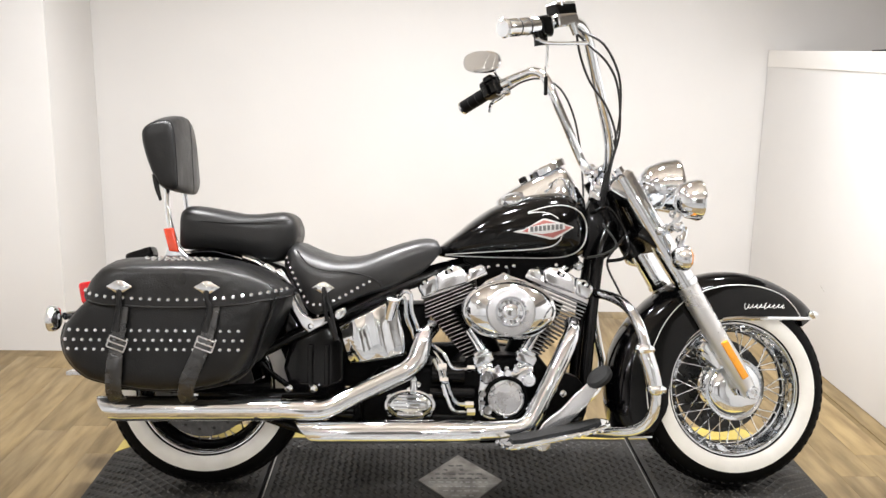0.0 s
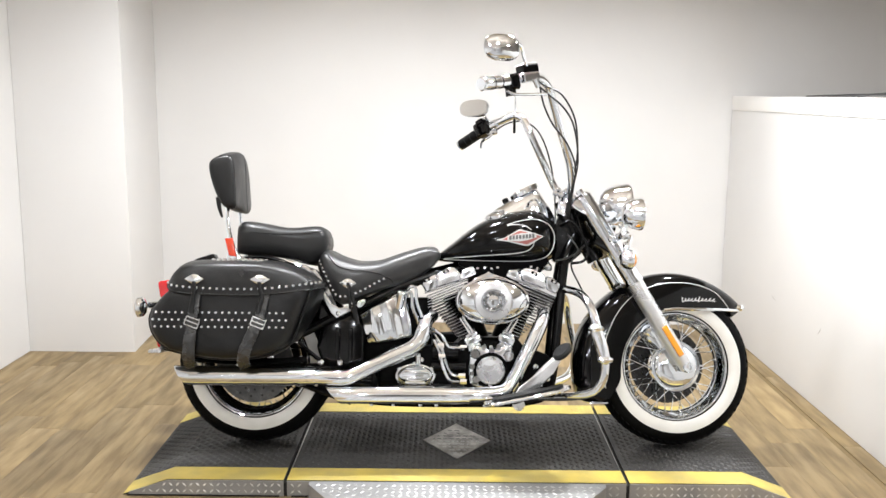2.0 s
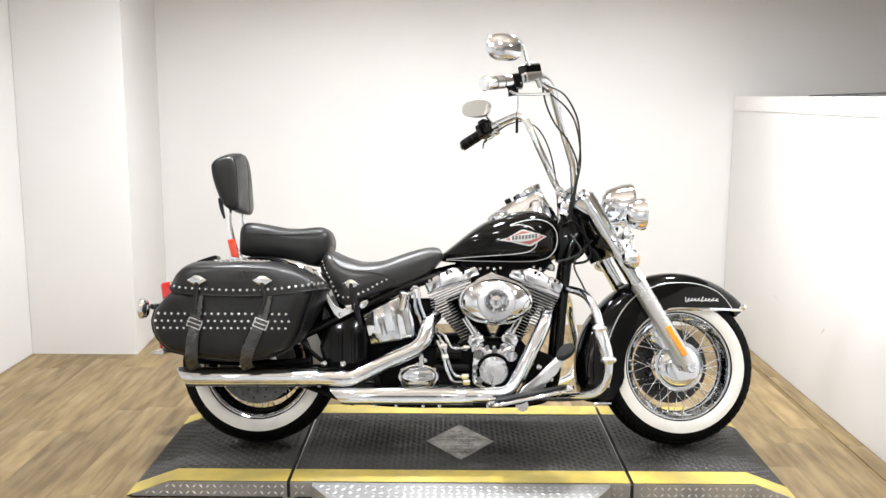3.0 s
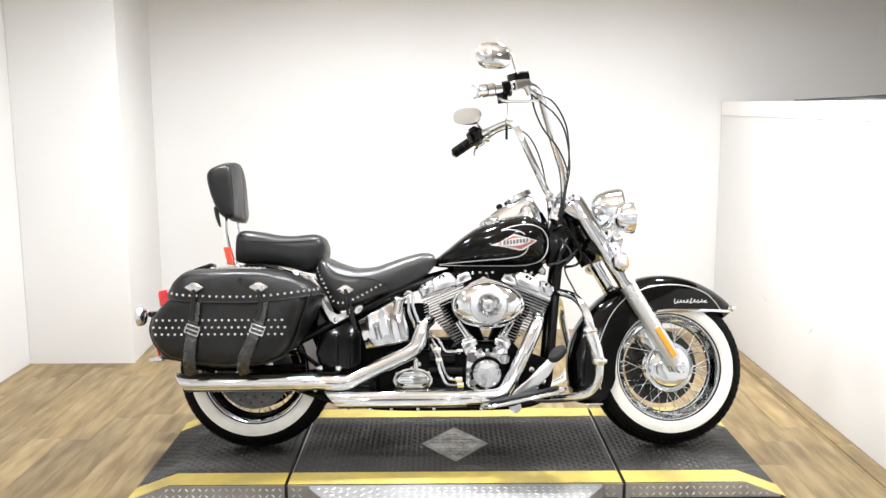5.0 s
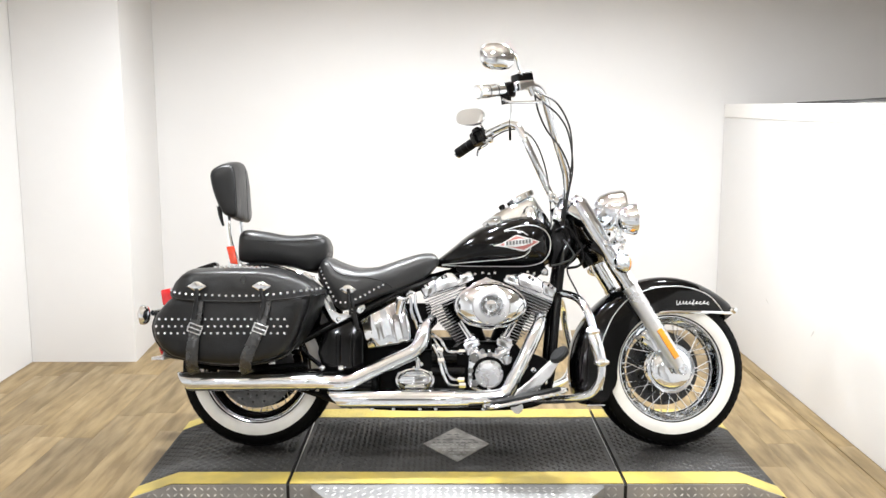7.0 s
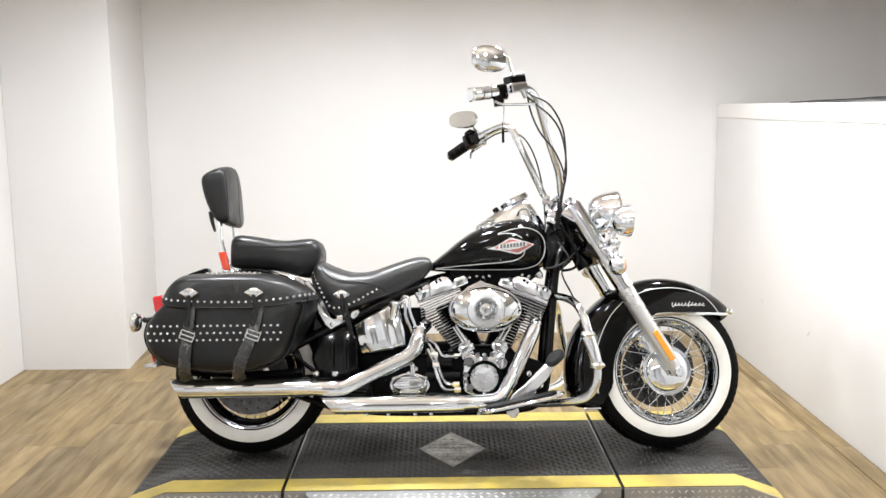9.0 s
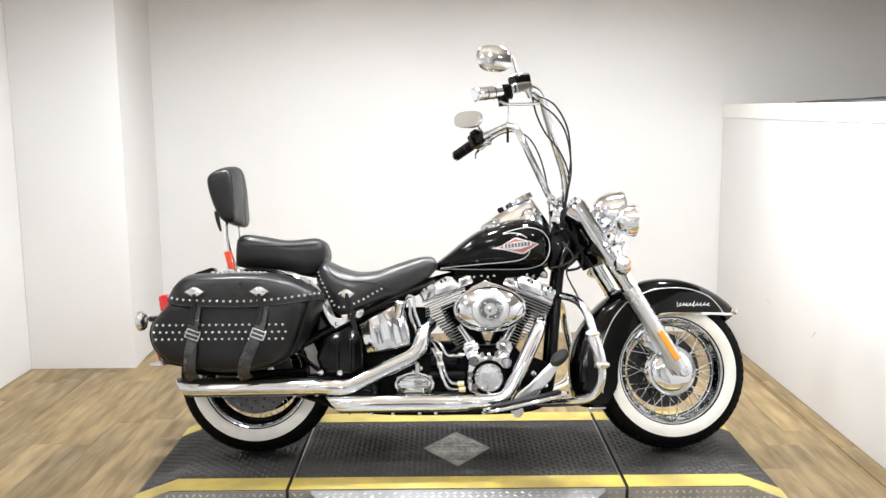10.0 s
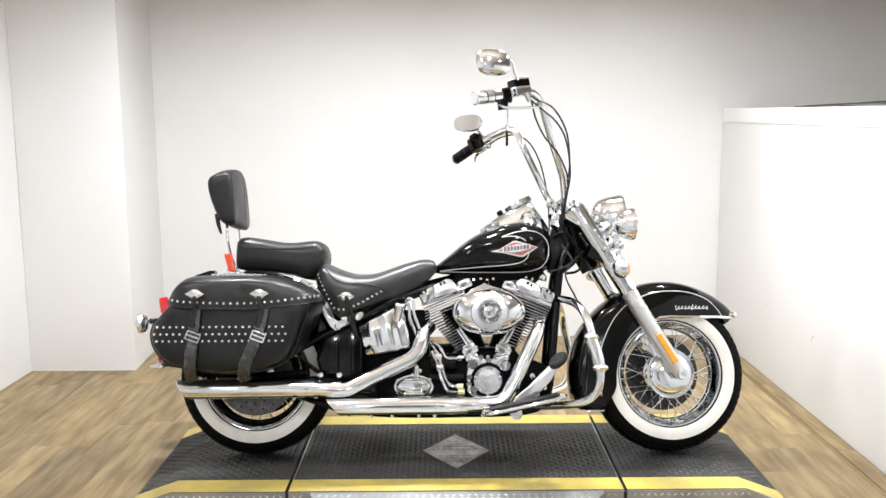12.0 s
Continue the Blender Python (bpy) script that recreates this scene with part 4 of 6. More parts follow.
def make_mirror(c, aim, w, h, label):
    m = turn_to(aim, c)
    outline = [(w * math.copysign(abs(math.cos(a)) ** 0.75, math.cos(a)), h * math.copysign(abs(math.sin(a)) ** 0.75, math.sin(a))) for a in (2 * math.pi * k / 40 for k in range(40))]
    rings = [[m @ Vector((x * s, y * s, z)) for x, y in outline] for s, z in ((0.97, 0.012), (1.0, 0.006), (0.98, -0.006), (0.88, -0.018), (0.6, -0.028), (0.25, -0.032), (0.02, -0.033))]
    shell = part("mirror", Shape().rings(rings), chrome, bar, label)
    part("mirror_glass", Shape().rings([[m @ Vector((x * s, y * s, z)) for x, y in outline] for s, z in ((0.93, 0.0125), (0.92, 0.014), (0.5, 0.0145), (0.02, 0.0145))]), mirror_glass, shell)
    return shell


near_mirror = make_mirror((0.929, -0.580, 1.387), (-0.35, 0.93, -0.08), 0.062, 0.045, "oval chrome mirror with a domed back")
part("mirror_stem", Shape().tube([(0.967, -0.570, 1.402), (0.993, -0.540, 1.404), (1.008, -0.500, 1.374), (1.025, -0.465, 1.337)], 0.0055, 8), chrome, near_mirror)
far_mirror = make_mirror((0.865, 0.170, 1.329), (-0.42, -0.90, 0.05), 0.064, 0.036, "oval chrome mirror showing its glass")
part("mirror_stem", Shape().tube([(0.905, 0.192, 1.304), (0.925, 0.215, 1.284), (0.942, 0.212, 1.272), (0.949, 0.200, 1.267)], 0.0045, 8), chrome, far_mirror)

for pts in ([(1.056, -0.446, 1.311), (1.087, -0.418, 1.298), (1.152, -0.370, 1.277), (1.200, -0.325, 1.216), (1.221, -0.276, 1.154), (1.232, -0.195, 1.074), (1.220, -0.111, 0.970), (1.20, -0.085, 0.86)],
            [(1.054, -0.440, 1.301), (1.101, -0.402, 1.271), (1.162, -0.363, 1.230), (1.207, -0.301, 1.172), (1.235, -0.204, 1.065), (1.228, -0.121, 0.970), (1.215, -0.08, 0.85)],
            [(1.073, -0.400, 1.300), (1.089, -0.379, 1.239), (1.126, -0.326, 1.180), (1.188, -0.259, 1.119), (1.229, -0.184, 1.037), (1.22, -0.12, 0.95), (1.205, -0.08, 0.84)],
            [(0.948, 0.201, 1.241), (0.995, 0.170, 1.267), (1.053, 0.150, 1.275), (1.110, 0.111, 1.238), (1.154, 0.114, 1.156), (1.183, 0.141, 1.047), (1.19, 0.12, 0.92), (1.185, 0.08, 0.82)],
            [(1.30, -0.06, 0.78), (1.25, -0.10, 0.73), (1.225, -0.10, 0.68), (1.26, -0.11, 0.60), (1.285, -0.10, 0.55)],
            [(1.215, -0.08, 0.80), (1.25, -0.11, 0.74), (1.21, -0.11, 0.71), (1.165, -0.10, 0.70)]):
    part("cable", Shape().tube(pts, 0.0034, 8, 5), cable_black, bike, "black control cable")

# fuel tank ----------------------------------------------------------
TANK = [(0.715, 0.716, 0.700, 0.030), (0.745, 0.742, 0.694, 0.075), (0.778, 0.768, 0.692, 0.102), (0.83, 0.811, 0.690, 0.130), (0.889, 0.850, 0.688, 0.150), (0.97, 0.881, 0.687, 0.166),
        (1.04, 0.896, 0.688, 0.170), (1.09, 0.897, 0.690, 0.164), (1.13, 0.879, 0.694, 0.148), (1.155, 0.846, 0.703, 0.122), (1.172, 0.806, 0.722, 0.085), (1.180, 0.776, 0.742, 0.045)]
TN = 2.5


def tank_y(x, z):
    """The near side of the tank at x and z."""
    top, low, w = ease(TANK, x)
    m, h = (top + low) / 2, (top - low) / 2
    return -w * max(0.0, 1 - min(1, abs((z - m) / h)) ** TN) ** (1 / TN)


rings = []
for k in range(49):
    x = 0.715 + 0.465 * k / 48
    top, low, w = ease(TANK, x)
    m, h = (top + low) / 2, (top - low) / 2
    rings.append([(x, w * math.copysign(abs(math.cos(a)) ** (2 / TN), math.cos(a)), m + h * math.copysign(abs(math.sin(a)) ** (2 / TN), math.sin(a))) for a in (2 * math.pi * j / 48 for j in range(48))])
tank = part("fuel_tank", Shape().rings(rings), gloss_black, bike, "glossy black teardrop fuel tank with silver pinstripes", sharp=60)


def tank_line(pts, r):
    fine = []
    raw = Shape().tube([(x, 0, z) for x, z in pts], 0.001, 3, 8).v
    for i in range(0, len(raw), 3):
        x, z = sum(p[0] for p in raw[i:i + 3]) / 3, sum(p[2] for p in raw[i:i + 3]) / 3
        fine.append((x, tank_y(x, z) - 0.0008, z))
    return Shape().tube(fine, r, 6, 1)


part("pinstripe", tank_line([(0.743, 0.704), (0.83, 0.711), (0.914, 0.717), (0.99, 0.722), (1.046, 0.731), (1.072, 0.748), (1.080, 0.770)], 0.0017), pin_white, tank, "silver pinstripe")
part("pinstripe", tank_line([(0.979, 0.827), (1.01, 0.831), (1.045, 0.826), (1.068, 0.812)], 0.0017), pin_white, tank, "silver pinstripe")
part("pinstripe", tank_line([(0.979, 0.830), (1.03, 0.846), (1.085, 0.852), (1.13, 0.838), (1.155, 0.81), (1.160, 0.775), (1.150, 0.74), (1.128, 0.714), (1.09, 0.701), (1.04, 0.697), (0.95, 0.697), (0.86, 0.698), (0.743, 0.702)], 0.0017), pin_white, tank, "silver pinstripe")


def tank_badge(outline, mat, out, name, parent, label):
    cx, cz = sum(p[0] for p in outline) / len(outline), sum(p[1] for p in outline) / len(outline)
    dense = []
    for a, b in zip(outline, outline[1:] + outline[:1]):
        dense += [(a[0] + (b[0] - a[0]) * t / 5, a[1] + (b[1] - a[1]) * t / 5) for t in range(5)]
    rings = []
    for s, o in ((1.0, 0.0), (1.0, out), (0.66, out + 0.0004), (0.33, out + 0.0006), (0.02, out + 0.0006)):
        rings.append([(cx + (x - cx) * s, tank_y(cx + (x - cx) * s, cz + (z - cz) * s) - o, cz + (z - cz) * s) for x, z in dense])
    return part(name, Shape().rings(rings), mat, parent, label)


badge = tank_badge([(0.935, 0.773), (0.97, 0.782), (1.02, 0.812), (1.03, 0.813), (1.115, 0.789), (1.06, 0.753), (1.045, 0.752), (0.98, 0.767)], pin_white, 0.0022, "tank_badge", tank, "silver and red diamond-shaped tank badge")
tank_badge([(0.962, 0.775), (1.024, 0.808), (1.108, 0.788), (1.052, 0.757)], badge_red, 0.0034, "badge_field", badge, "red enamel field")
tank_badge([(0.978, 0.7705), (0.980, 0.7865), (1.03, 0.7985), (1.083, 0.8005), (1.088, 0.784), (1.05, 0.772), (1.02, 0.7675)], pin_white, 0.0046, "badge_band", badge, "silver band")
for bx in range(8):
    x = 0.985 + bx * 0.0122
    z = 0.7735 + bx * 0.0012
    tank_badge([(x, z), (x, z + 0.015), (x + 0.0088, z + 0.0155), (x + 0.0088, z + 0.0005)], badge_grey, 0.0056, "letter_bar", badge, "grey bar in place of lettering")

# console on the tank
CONS = [(0.900, 0.868, 0.020), (0.915, 0.884, 0.030), (0.95, 0.906, 0.042), (1.00, 0.936, 0.054), (1.05, 0.962, 0.062), (1.085, 0.976, 0.064), (1.105, 0.974, 0.062), (1.125, 0.946, 0.056), (1.15, 0.910, 0.044), (1.172, 0.876, 0.026)]
rings = []
for k in range(33):
    x = 0.900 + 0.272 * k / 32
    top, w = ease(CONS, x)
    low = ease(TANK, x)[0] - 0.04
    low = min(low, top - 0.02)
    rings.append([(x, w * (1 + 0.35 * (1 - v)) * u, low + (top - low) * v) for u, v in ((-1, 0), (-1, 0.35), (-0.96, 0.62), (-0.88, 0.82), (-0.72, 0.94), (-0.4, 0.99), (0, 1.0), (0.4, 0.99), (0.72, 0.94), (0.88, 0.82), (0.96, 0.62), (1, 0.35), (1, 0))])
console = part("dash_console", Shape().rings(rings), chrome, bike, "chrome tank console", sharp=55)
sp = turn_to((-0.45, 0, 0.89), (1.055, 0, 0.968))
gauge = part("speedometer", Shape().lathe([(0.060, -0.01), (0.060, 0.008), (0.056, 0.013), (0.051, 0.012), (0.050, 0.006), (0.001, 0.006)], sp, 40), chrome, console, "chrome-rimmed speedometer")
part("dial", Shape().lathe([(0.050, 0.0065), (0.001, 0.0068)], sp, 32), engine_black, gauge, "dark dial")
part("ignition_knob", Shape().lathe([(0.012, 0), (0.013, 0.014), (0.009, 0.017), (0.002, 0.017)], turn_to((-0.45, 0, 0.89), (0.985, 0, 0.928)), 16), frame_black, console)
part("trip_knob", Shape().lathe([(0.007, 0), (0.007, 0.012), (0.002, 0.013)], turn_to((-0.45, -0.1, 0.89), (1.09, -0.03, 0.982)), 10), chrome, console)
for sy in (-0.105, 0.105):
    cap = part("fuel_cap", Shape().lathe([(0.036, -0.012), (0.037, 0.006), (0.033, 0.014), (0.02, 0.018), (0.002, 0.019)], turn_to((-0.28, 0.35 * (1 if sy > 0 else -1), 0.9), (0.945, sy * 0.72, 0.868)), 28), chrome, tank, "chrome fuel cap")


# seat ---------------------------------------------------------------
def saddle(table, n_top=14, x0=None, x1=None, steps=36, crown=2.6):
    """A padded seat: rows of x, top, lower edge, half width; sides fall straight to the lower edge."""
    rings = []
    x0, x1 = table[0][0], table[-1][0]
    for k in range(steps + 1):
        x = x0 + (x1 - x0) * k / steps
        top, low, w = ease(table, x)
        mid = low + (top - low) * 0.42
        row = [(x, -w * 0.9, low), (x, -w * 1.0, low + (mid - low) * 0.25), (x, -w * 1.0, mid)]
        for j in range(1, n_top):
            a = math.pi * (1 - j / n_top)
            row.append((x, w * math.copysign(abs(math.cos(a)) ** (2 / crown), math.cos(a)), mid + (top - mid) * math.sin(a) ** (2 / crown)))
        row += [(x, w * 1.0, mid), (x, w * 1.0, low + (mid - low) * 0.25), (x, w * 0.9, low)]
        rings.append(row)
    return Shape().rings(rings)


SEAT = [(0.268, 0.700, 0.660, 0.10), (0.285, 0.730, 0.635, 0.150), (0.31, 0.735, 0.600, 0.178), (0.34, 0.722, 0.550, 0.192), (0.37, 0.710, 0.528, 0.198), (0.41, 0.698, 0.540, 0.200), (0.45, 0.694, 0.562, 0.196),
        (0.50, 0.699, 0.580, 0.182), (0.552, 0.716, 0.596, 0.163), (0.60, 0.733, 0.608, 0.142), (0.65, 0.747, 0.634, 0.122), (0.69, 0.752, 0.664, 0.106), (0.72, 0.744, 0.698, 0.092), (0.732, 0.722, 0.708, 0.075)]
seat = part("seat", saddle(SEAT, 20, crown=3.0), saddle_leather, bike, "black vinyl rider's seat with a studded skirt", sharp=60)


def seat_y(x):
    return -ease(SEAT, x)[2] - 0.001


skirt = [(x, seat_y(x) * f, z) for x, z, f in ((0.280, 0.690, 0.97), (0.30, 0.650, 0.99), (0.325, 0.600, 1.0), (0.345, 0.566, 1.0), (0.372, 0.556, 1.0), (0.41, 0.566, 1.0), (0.452, 0.585, 1.0), (0.49, 0.608, 1.0), (0.522, 0.625, 1.0))]
studs(along(skirt, 19), seat)
part("seam", Shape().tube([(0.315, seat_y(0.315) * 0.985, 0.712), (0.35, seat_y(0.35) * 0.995, 0.672), (0.40, seat_y(0.40), 0.656), (0.46, seat_y(0.46), 0.652), (0.51, seat_y(0.51), 0.642), (0.545, seat_y(0.545), 0.624), (0.555, seat_y(0.555), 0.612)], 0.0022, 6), leather, seat)


def concho(c, parent, w=0.040, h=0.016):
    m = NEAR(c)
    out = [(w * 1.0, 0), (w * 0.55, h * 0.62), (w * 0.3, h), (0, h * 1.12), (-w * 0.3, h), (-w * 0.55, h * 0.62), (-w, 0), (-w * 0.55, -h * 0.62), (-w * 0.3, -h), (0, -h * 1.12), (w * 0.3, -h), (w * 0.55, -h * 0.62)]
    rings = [[m @ Vector((x * s, y * s, z)) for x, y in out] for s, z in ((1.0, 0.0), (1.0, 0.002), (0.8, 0.005), (0.4, 0.007), (0.05, 0.0075))]
    return part("concho", Shape().rings(rings), chrome, parent, "engraved chrome concho")


concho((0.392, seat_y(0.392) - 0.001, 0.607), seat, 0.032, 0.015)
part("tie", Shape().box((0.394, seat_y(0.39) - 0.011, 0.603), (0.012, 0.006, 0.014), None, 0.002).tube([(0.394, seat_y(0.39) - 0.012, 0.605), (0.396, seat_y(0.39) - 0.014, 0.57), (0.402, seat_y(0.39) - 0.010, 0.53), (0.403, seat_y(0.39) - 0.008, 0.512)], 0.0055, 8, flat=0.5)
     .tube([(0.398, seat_y(0.39) - 0.012, 0.60), (0.415, seat_y(0.39) - 0.010, 0.54), (0.424, seat_y(0.39) - 0.005, 0.50), (0.43, seat_y(0.39) - 0.004, 0.475)], 0.005, 8, flat=0.5), leather, seat, "knotted leather tie")
PILLION = [(-0.042, 0.795, 0.742, 0.09), (-0.037, 0.825, 0.722, 0.122), (-0.012, 0.841, 0.712, 0.142), (0.06, 0.834, 0.710, 0.150), (0.14, 0.820, 0.700, 0.150), (0.19, 0.820, 0.688, 0.146), (0.235, 0.825, 0.676, 0.140),
           (0.270, 0.825, 0.688, 0.128), (0.294, 0.810, 0.718, 0.110), (0.303, 0.788, 0.750, 0.088)]
pillion = part("pillion_seat", saddle(PILLION, 22, crown=3.8), vinyl, bike, "black vinyl passenger seat pad", sharp=60)
part("seam", Shape().tube([(-0.025, -0.130, 0.797), (0.03, -0.146, 0.795), (0.1, -0.150, 0.790), (0.18, -0.147, 0.790), (0.24, -0.141, 0.795), (0.285, -0.130, 0.800)], 0.002, 6), leather, pillion)

# passenger backrest
PAD = [(-0.063, 1.081), (-0.052, 1.048), (-0.046, 0.985), (-0.042, 0.925), (-0.041, 0.899), (-0.052, 0.886), (-0.076, 0.890), (-0.098, 0.912), (-0.120, 0.958), (-0.135, 1.005), (-0.141, 1.038), (-0.138, 1.058), (-0.122, 1.073), (-0.092, 1.083)]
pad_line = []
for i in range(len(PAD)):
    p0, p1, p2, p3 = (PAD[(i + d) % len(PAD)] for d in (-1, 0, 1, 2))
    for t in (0.0, 0.25, 0.5, 0.75):
        pad_line.append(tuple(0.5 * (2 * b + (c - a) * t + (2 * a - 5 * b + 4 * c - d) * t * t + (3 * b - a - 3 * c + d) * t ** 3) for a, b, c, d in zip(p0, p1, p2, p3)))


def pad_point(x, z, u, k=1.0):
    """A place on the pad: u runs across it from -1 to 1, the cushion is fullest in the middle."""
    full = max(0.0, 1 - (u / 0.9) ** 2)
    corner = max(0.0, (abs(u) - 0.55) / 0.35) ** 2 if u > 0 else 0.0
    px, pz = x, z
    if z > 0.985:
        pz += (0.030 * full - 0.022 * min(1, corner)) * min(1, (z - 0.985) / 0.085)
    else:
        pz += (-0.006 * full + 0.026 * min(1, corner)) * min(1, (0.985 - z) / 0.09)
    if x > -0.075:
        px += 0.010 * full
    return (-0.080 + (px + 0.080) * k, 0.010 + 0.158 * u, 0.986 + (pz - 0.986) * k)


PAD_ROWS = [(-1.0, 0.30), (-0.997, 0.62), (-0.985, 0.86), (-0.96, 0.95), (-0.925, 0.985), (-0.90, 1.0)] + [(-0.9 + 1.7 * k / 17, 1.0) for k in range(1, 18)] + [(0.86, 0.99), (0.92, 0.955), (0.96, 0.90), (0.985, 0.80), (1.0, 0.55)]
pad = part("backrest", Shape().rings([[pad_point(x, z, u, k) for x, z in pad_line] for u, k in PAD_ROWS]), vinyl, bike, "black vinyl passenger backrest pad", sharp=60)
piped = [pad_point(x, z, -0.9, 1.008) for x, z in pad_line]
part("seam", Shape().tube(piped + piped[:1], 0.0022, 6, 1), vinyl, pad)
part("seam", Shape().tube([pad_point(x, z, 0.10, 1.004) for x, z in pad_line[:18]], 0.0014, 6, 1), leather, pad)
bar_rest = part("sissy_bar", Shape().tube([(-0.040, -0.118, 0.70), (-0.060, -0.118, 0.765), (-0.072, -0.115, 0.82), (-0.078, -0.105, 0.885), (-0.09, -0.08, 0.95)], [0.011, 0.0095, 0.008, 0.008, 0.008], 12)
                .tube([(-0.040, 0.118, 0.70), (-0.060, 0.118, 0.765), (-0.072, 0.115, 0.82), (-0.078, 0.105, 0.885), (-0.09, 0.08, 0.95)], [0.011, 0.0095, 0.008, 0.008, 0.008], 12), chrome, bike, "chrome sissy bar")
part("mount_plate", Shape().plate([(-0.085, 0.665), (0.01, 0.665), (-0.004, 0.690), (-0.03, 0.715), (-0.055, 0.77), (-0.072, 0.77), (-0.068, 0.72)], -0.128, -0.118, 0.003), chrome, bar_rest)
part("reflector", Shape().plate([(-0.0335, 0.703), (-0.061, 0.706), (-0.0785, 0.771), (-0.049, 0.774)], -0.140, -0.128, 0.004), reflector_red, bar_rest, "orange-red side reflector")
part("pad_strap", Shape().tube([(-0.128, -0.05, 0.935), (-0.122, -0.05, 0.895), (-0.110, -0.052, 0.856)], [0.010, 0.008, 0.004], 8, flat=0.4), leather, pad)

# rear fender --------------------------------------------------------
RFO = [(20, 0.386), (60, 0.402), (90, 0.412), (115, 0.412), (130, 0.400), (170, 0.380), (205, 0.365)]
RFI = [(20, 0.30), (205, 0.30)]
RFH = [(20, 0.100), (205, 0.105)]
rear_fender = part("rear_fender", fender_shape(AXLE_R, None, RFO, RFI, RFH, (18, 172), round_over=0.06), gloss_black, bike, "glossy black rear fender", sharp=50)
part("fender_strut", Shape().tube([(-0.02, -0.112, 0.700), (0.048, -0.112, 0.705), (0.097, -0.114, 0.698), (0.163, -0.118, 0.679), (0.23, -0.125, 0.648), (0.272, -0.13, 0.617), (0.30, -0.14, 0.580)], 0.0045, 10), chrome, bike, "chrome fender strut")
part("strut_end", Shape().plate([(0.203, 0.664), (0.222, 0.676), (0.243, 0.664), (0.272, 0.625), (0.255, 0.618), (0.228, 0.642)], -0.150, -0.136, 0.005).tube([(0.15, -0.128, 0.690), (0.19, -0.132, 0.676), (0.215, -0.135, 0.660)], 0.007, 8), chrome, bike, "chrome strut end cover")
part("strut_cover", Shape().plate([(0.24, 0.655), (0.265, 0.66), (0.32, 0.585), (0.345, 0.525), (0.325, 0.51), (0.285, 0.57)], -0.15, -0.138, 0.004), chrome, bike)
tail = part("tail_lamp", Shape().box((-0.300, 0, 0.573), (0.05, 0.10, 0.06), Matrix.Rotation(radians(-12), 4, "Y"), 0.014), chrome, bike, "chrome tail lamp housing")
part("lens", Shape().box((-0.322, -0.01, 0.580), (0.050, 0.10, 0.064), Matrix.Rotation(radians(-10), 4, "Y"), 0.012), lens_red, tail, "red tail lamp lens")
plate_holder = part("plate_bracket", Shape().box((-0.345, 0, 0.43), (0.012, 0.19, 0.12), Matrix.Rotation(radians(-18), 4, "Y"), 0.004), frame_black, bike)
part("reflector", Shape().box((-0.345, 0, 0.372), (0.016, 0.09, 0.03), Matrix.Rotation(radians(-18), 4, "Y"), 0.004), lens_red, plate_holder, "red rear reflector")
part("plate_frame", Shape().box((-0.34, -0.05, 0.345), (0.05, 0.12, 0.012), None, 0.003), brushed, plate_holder)


# saddlebags ---------------------------------------------------------
BAG = [(-0.272, 0.515), (-0.283, 0.475), (-0.274, 0.433), (-0.250, 0.398), (-0.212, 0.370), (-0.155, 0.355), (-0.08, 0.343), (-0.02, 0.338), (0.05, 0.340), (0.11, 0.350), (0.165, 0.368), (0.203, 0.398),
       (0.225, 0.445), (0.240, 0.500), (0.258, 0.555), (0.262, 0.590), (0.20, 0.605), (0.0, 0.608), (-0.15, 0.602), (-0.215, 0.580), (-0.245, 0.550)]
LIDT = [(-0.220, 0.612, 0.592), (-0.206, 0.645, 0.578), (-0.188, 0.670, 0.572), (-0.165, 0.684, 0.570), (-0.10, 0.689, 0.566), (0.04, 0.691, 0.562), (0.14, 0.685, 0.566), (0.21, 0.667, 0.574), (0.255, 0.646, 0.581), (0.29, 0.624, 0.586), (0.316, 0.605, 0.591)]
LIDW = [(-0.220, 0.372), (-0.19, 0.402), (-0.10, 0.416), (0.1, 0.418), (0.20, 0.408), (0.27, 0.372), (0.316, 0.30)]


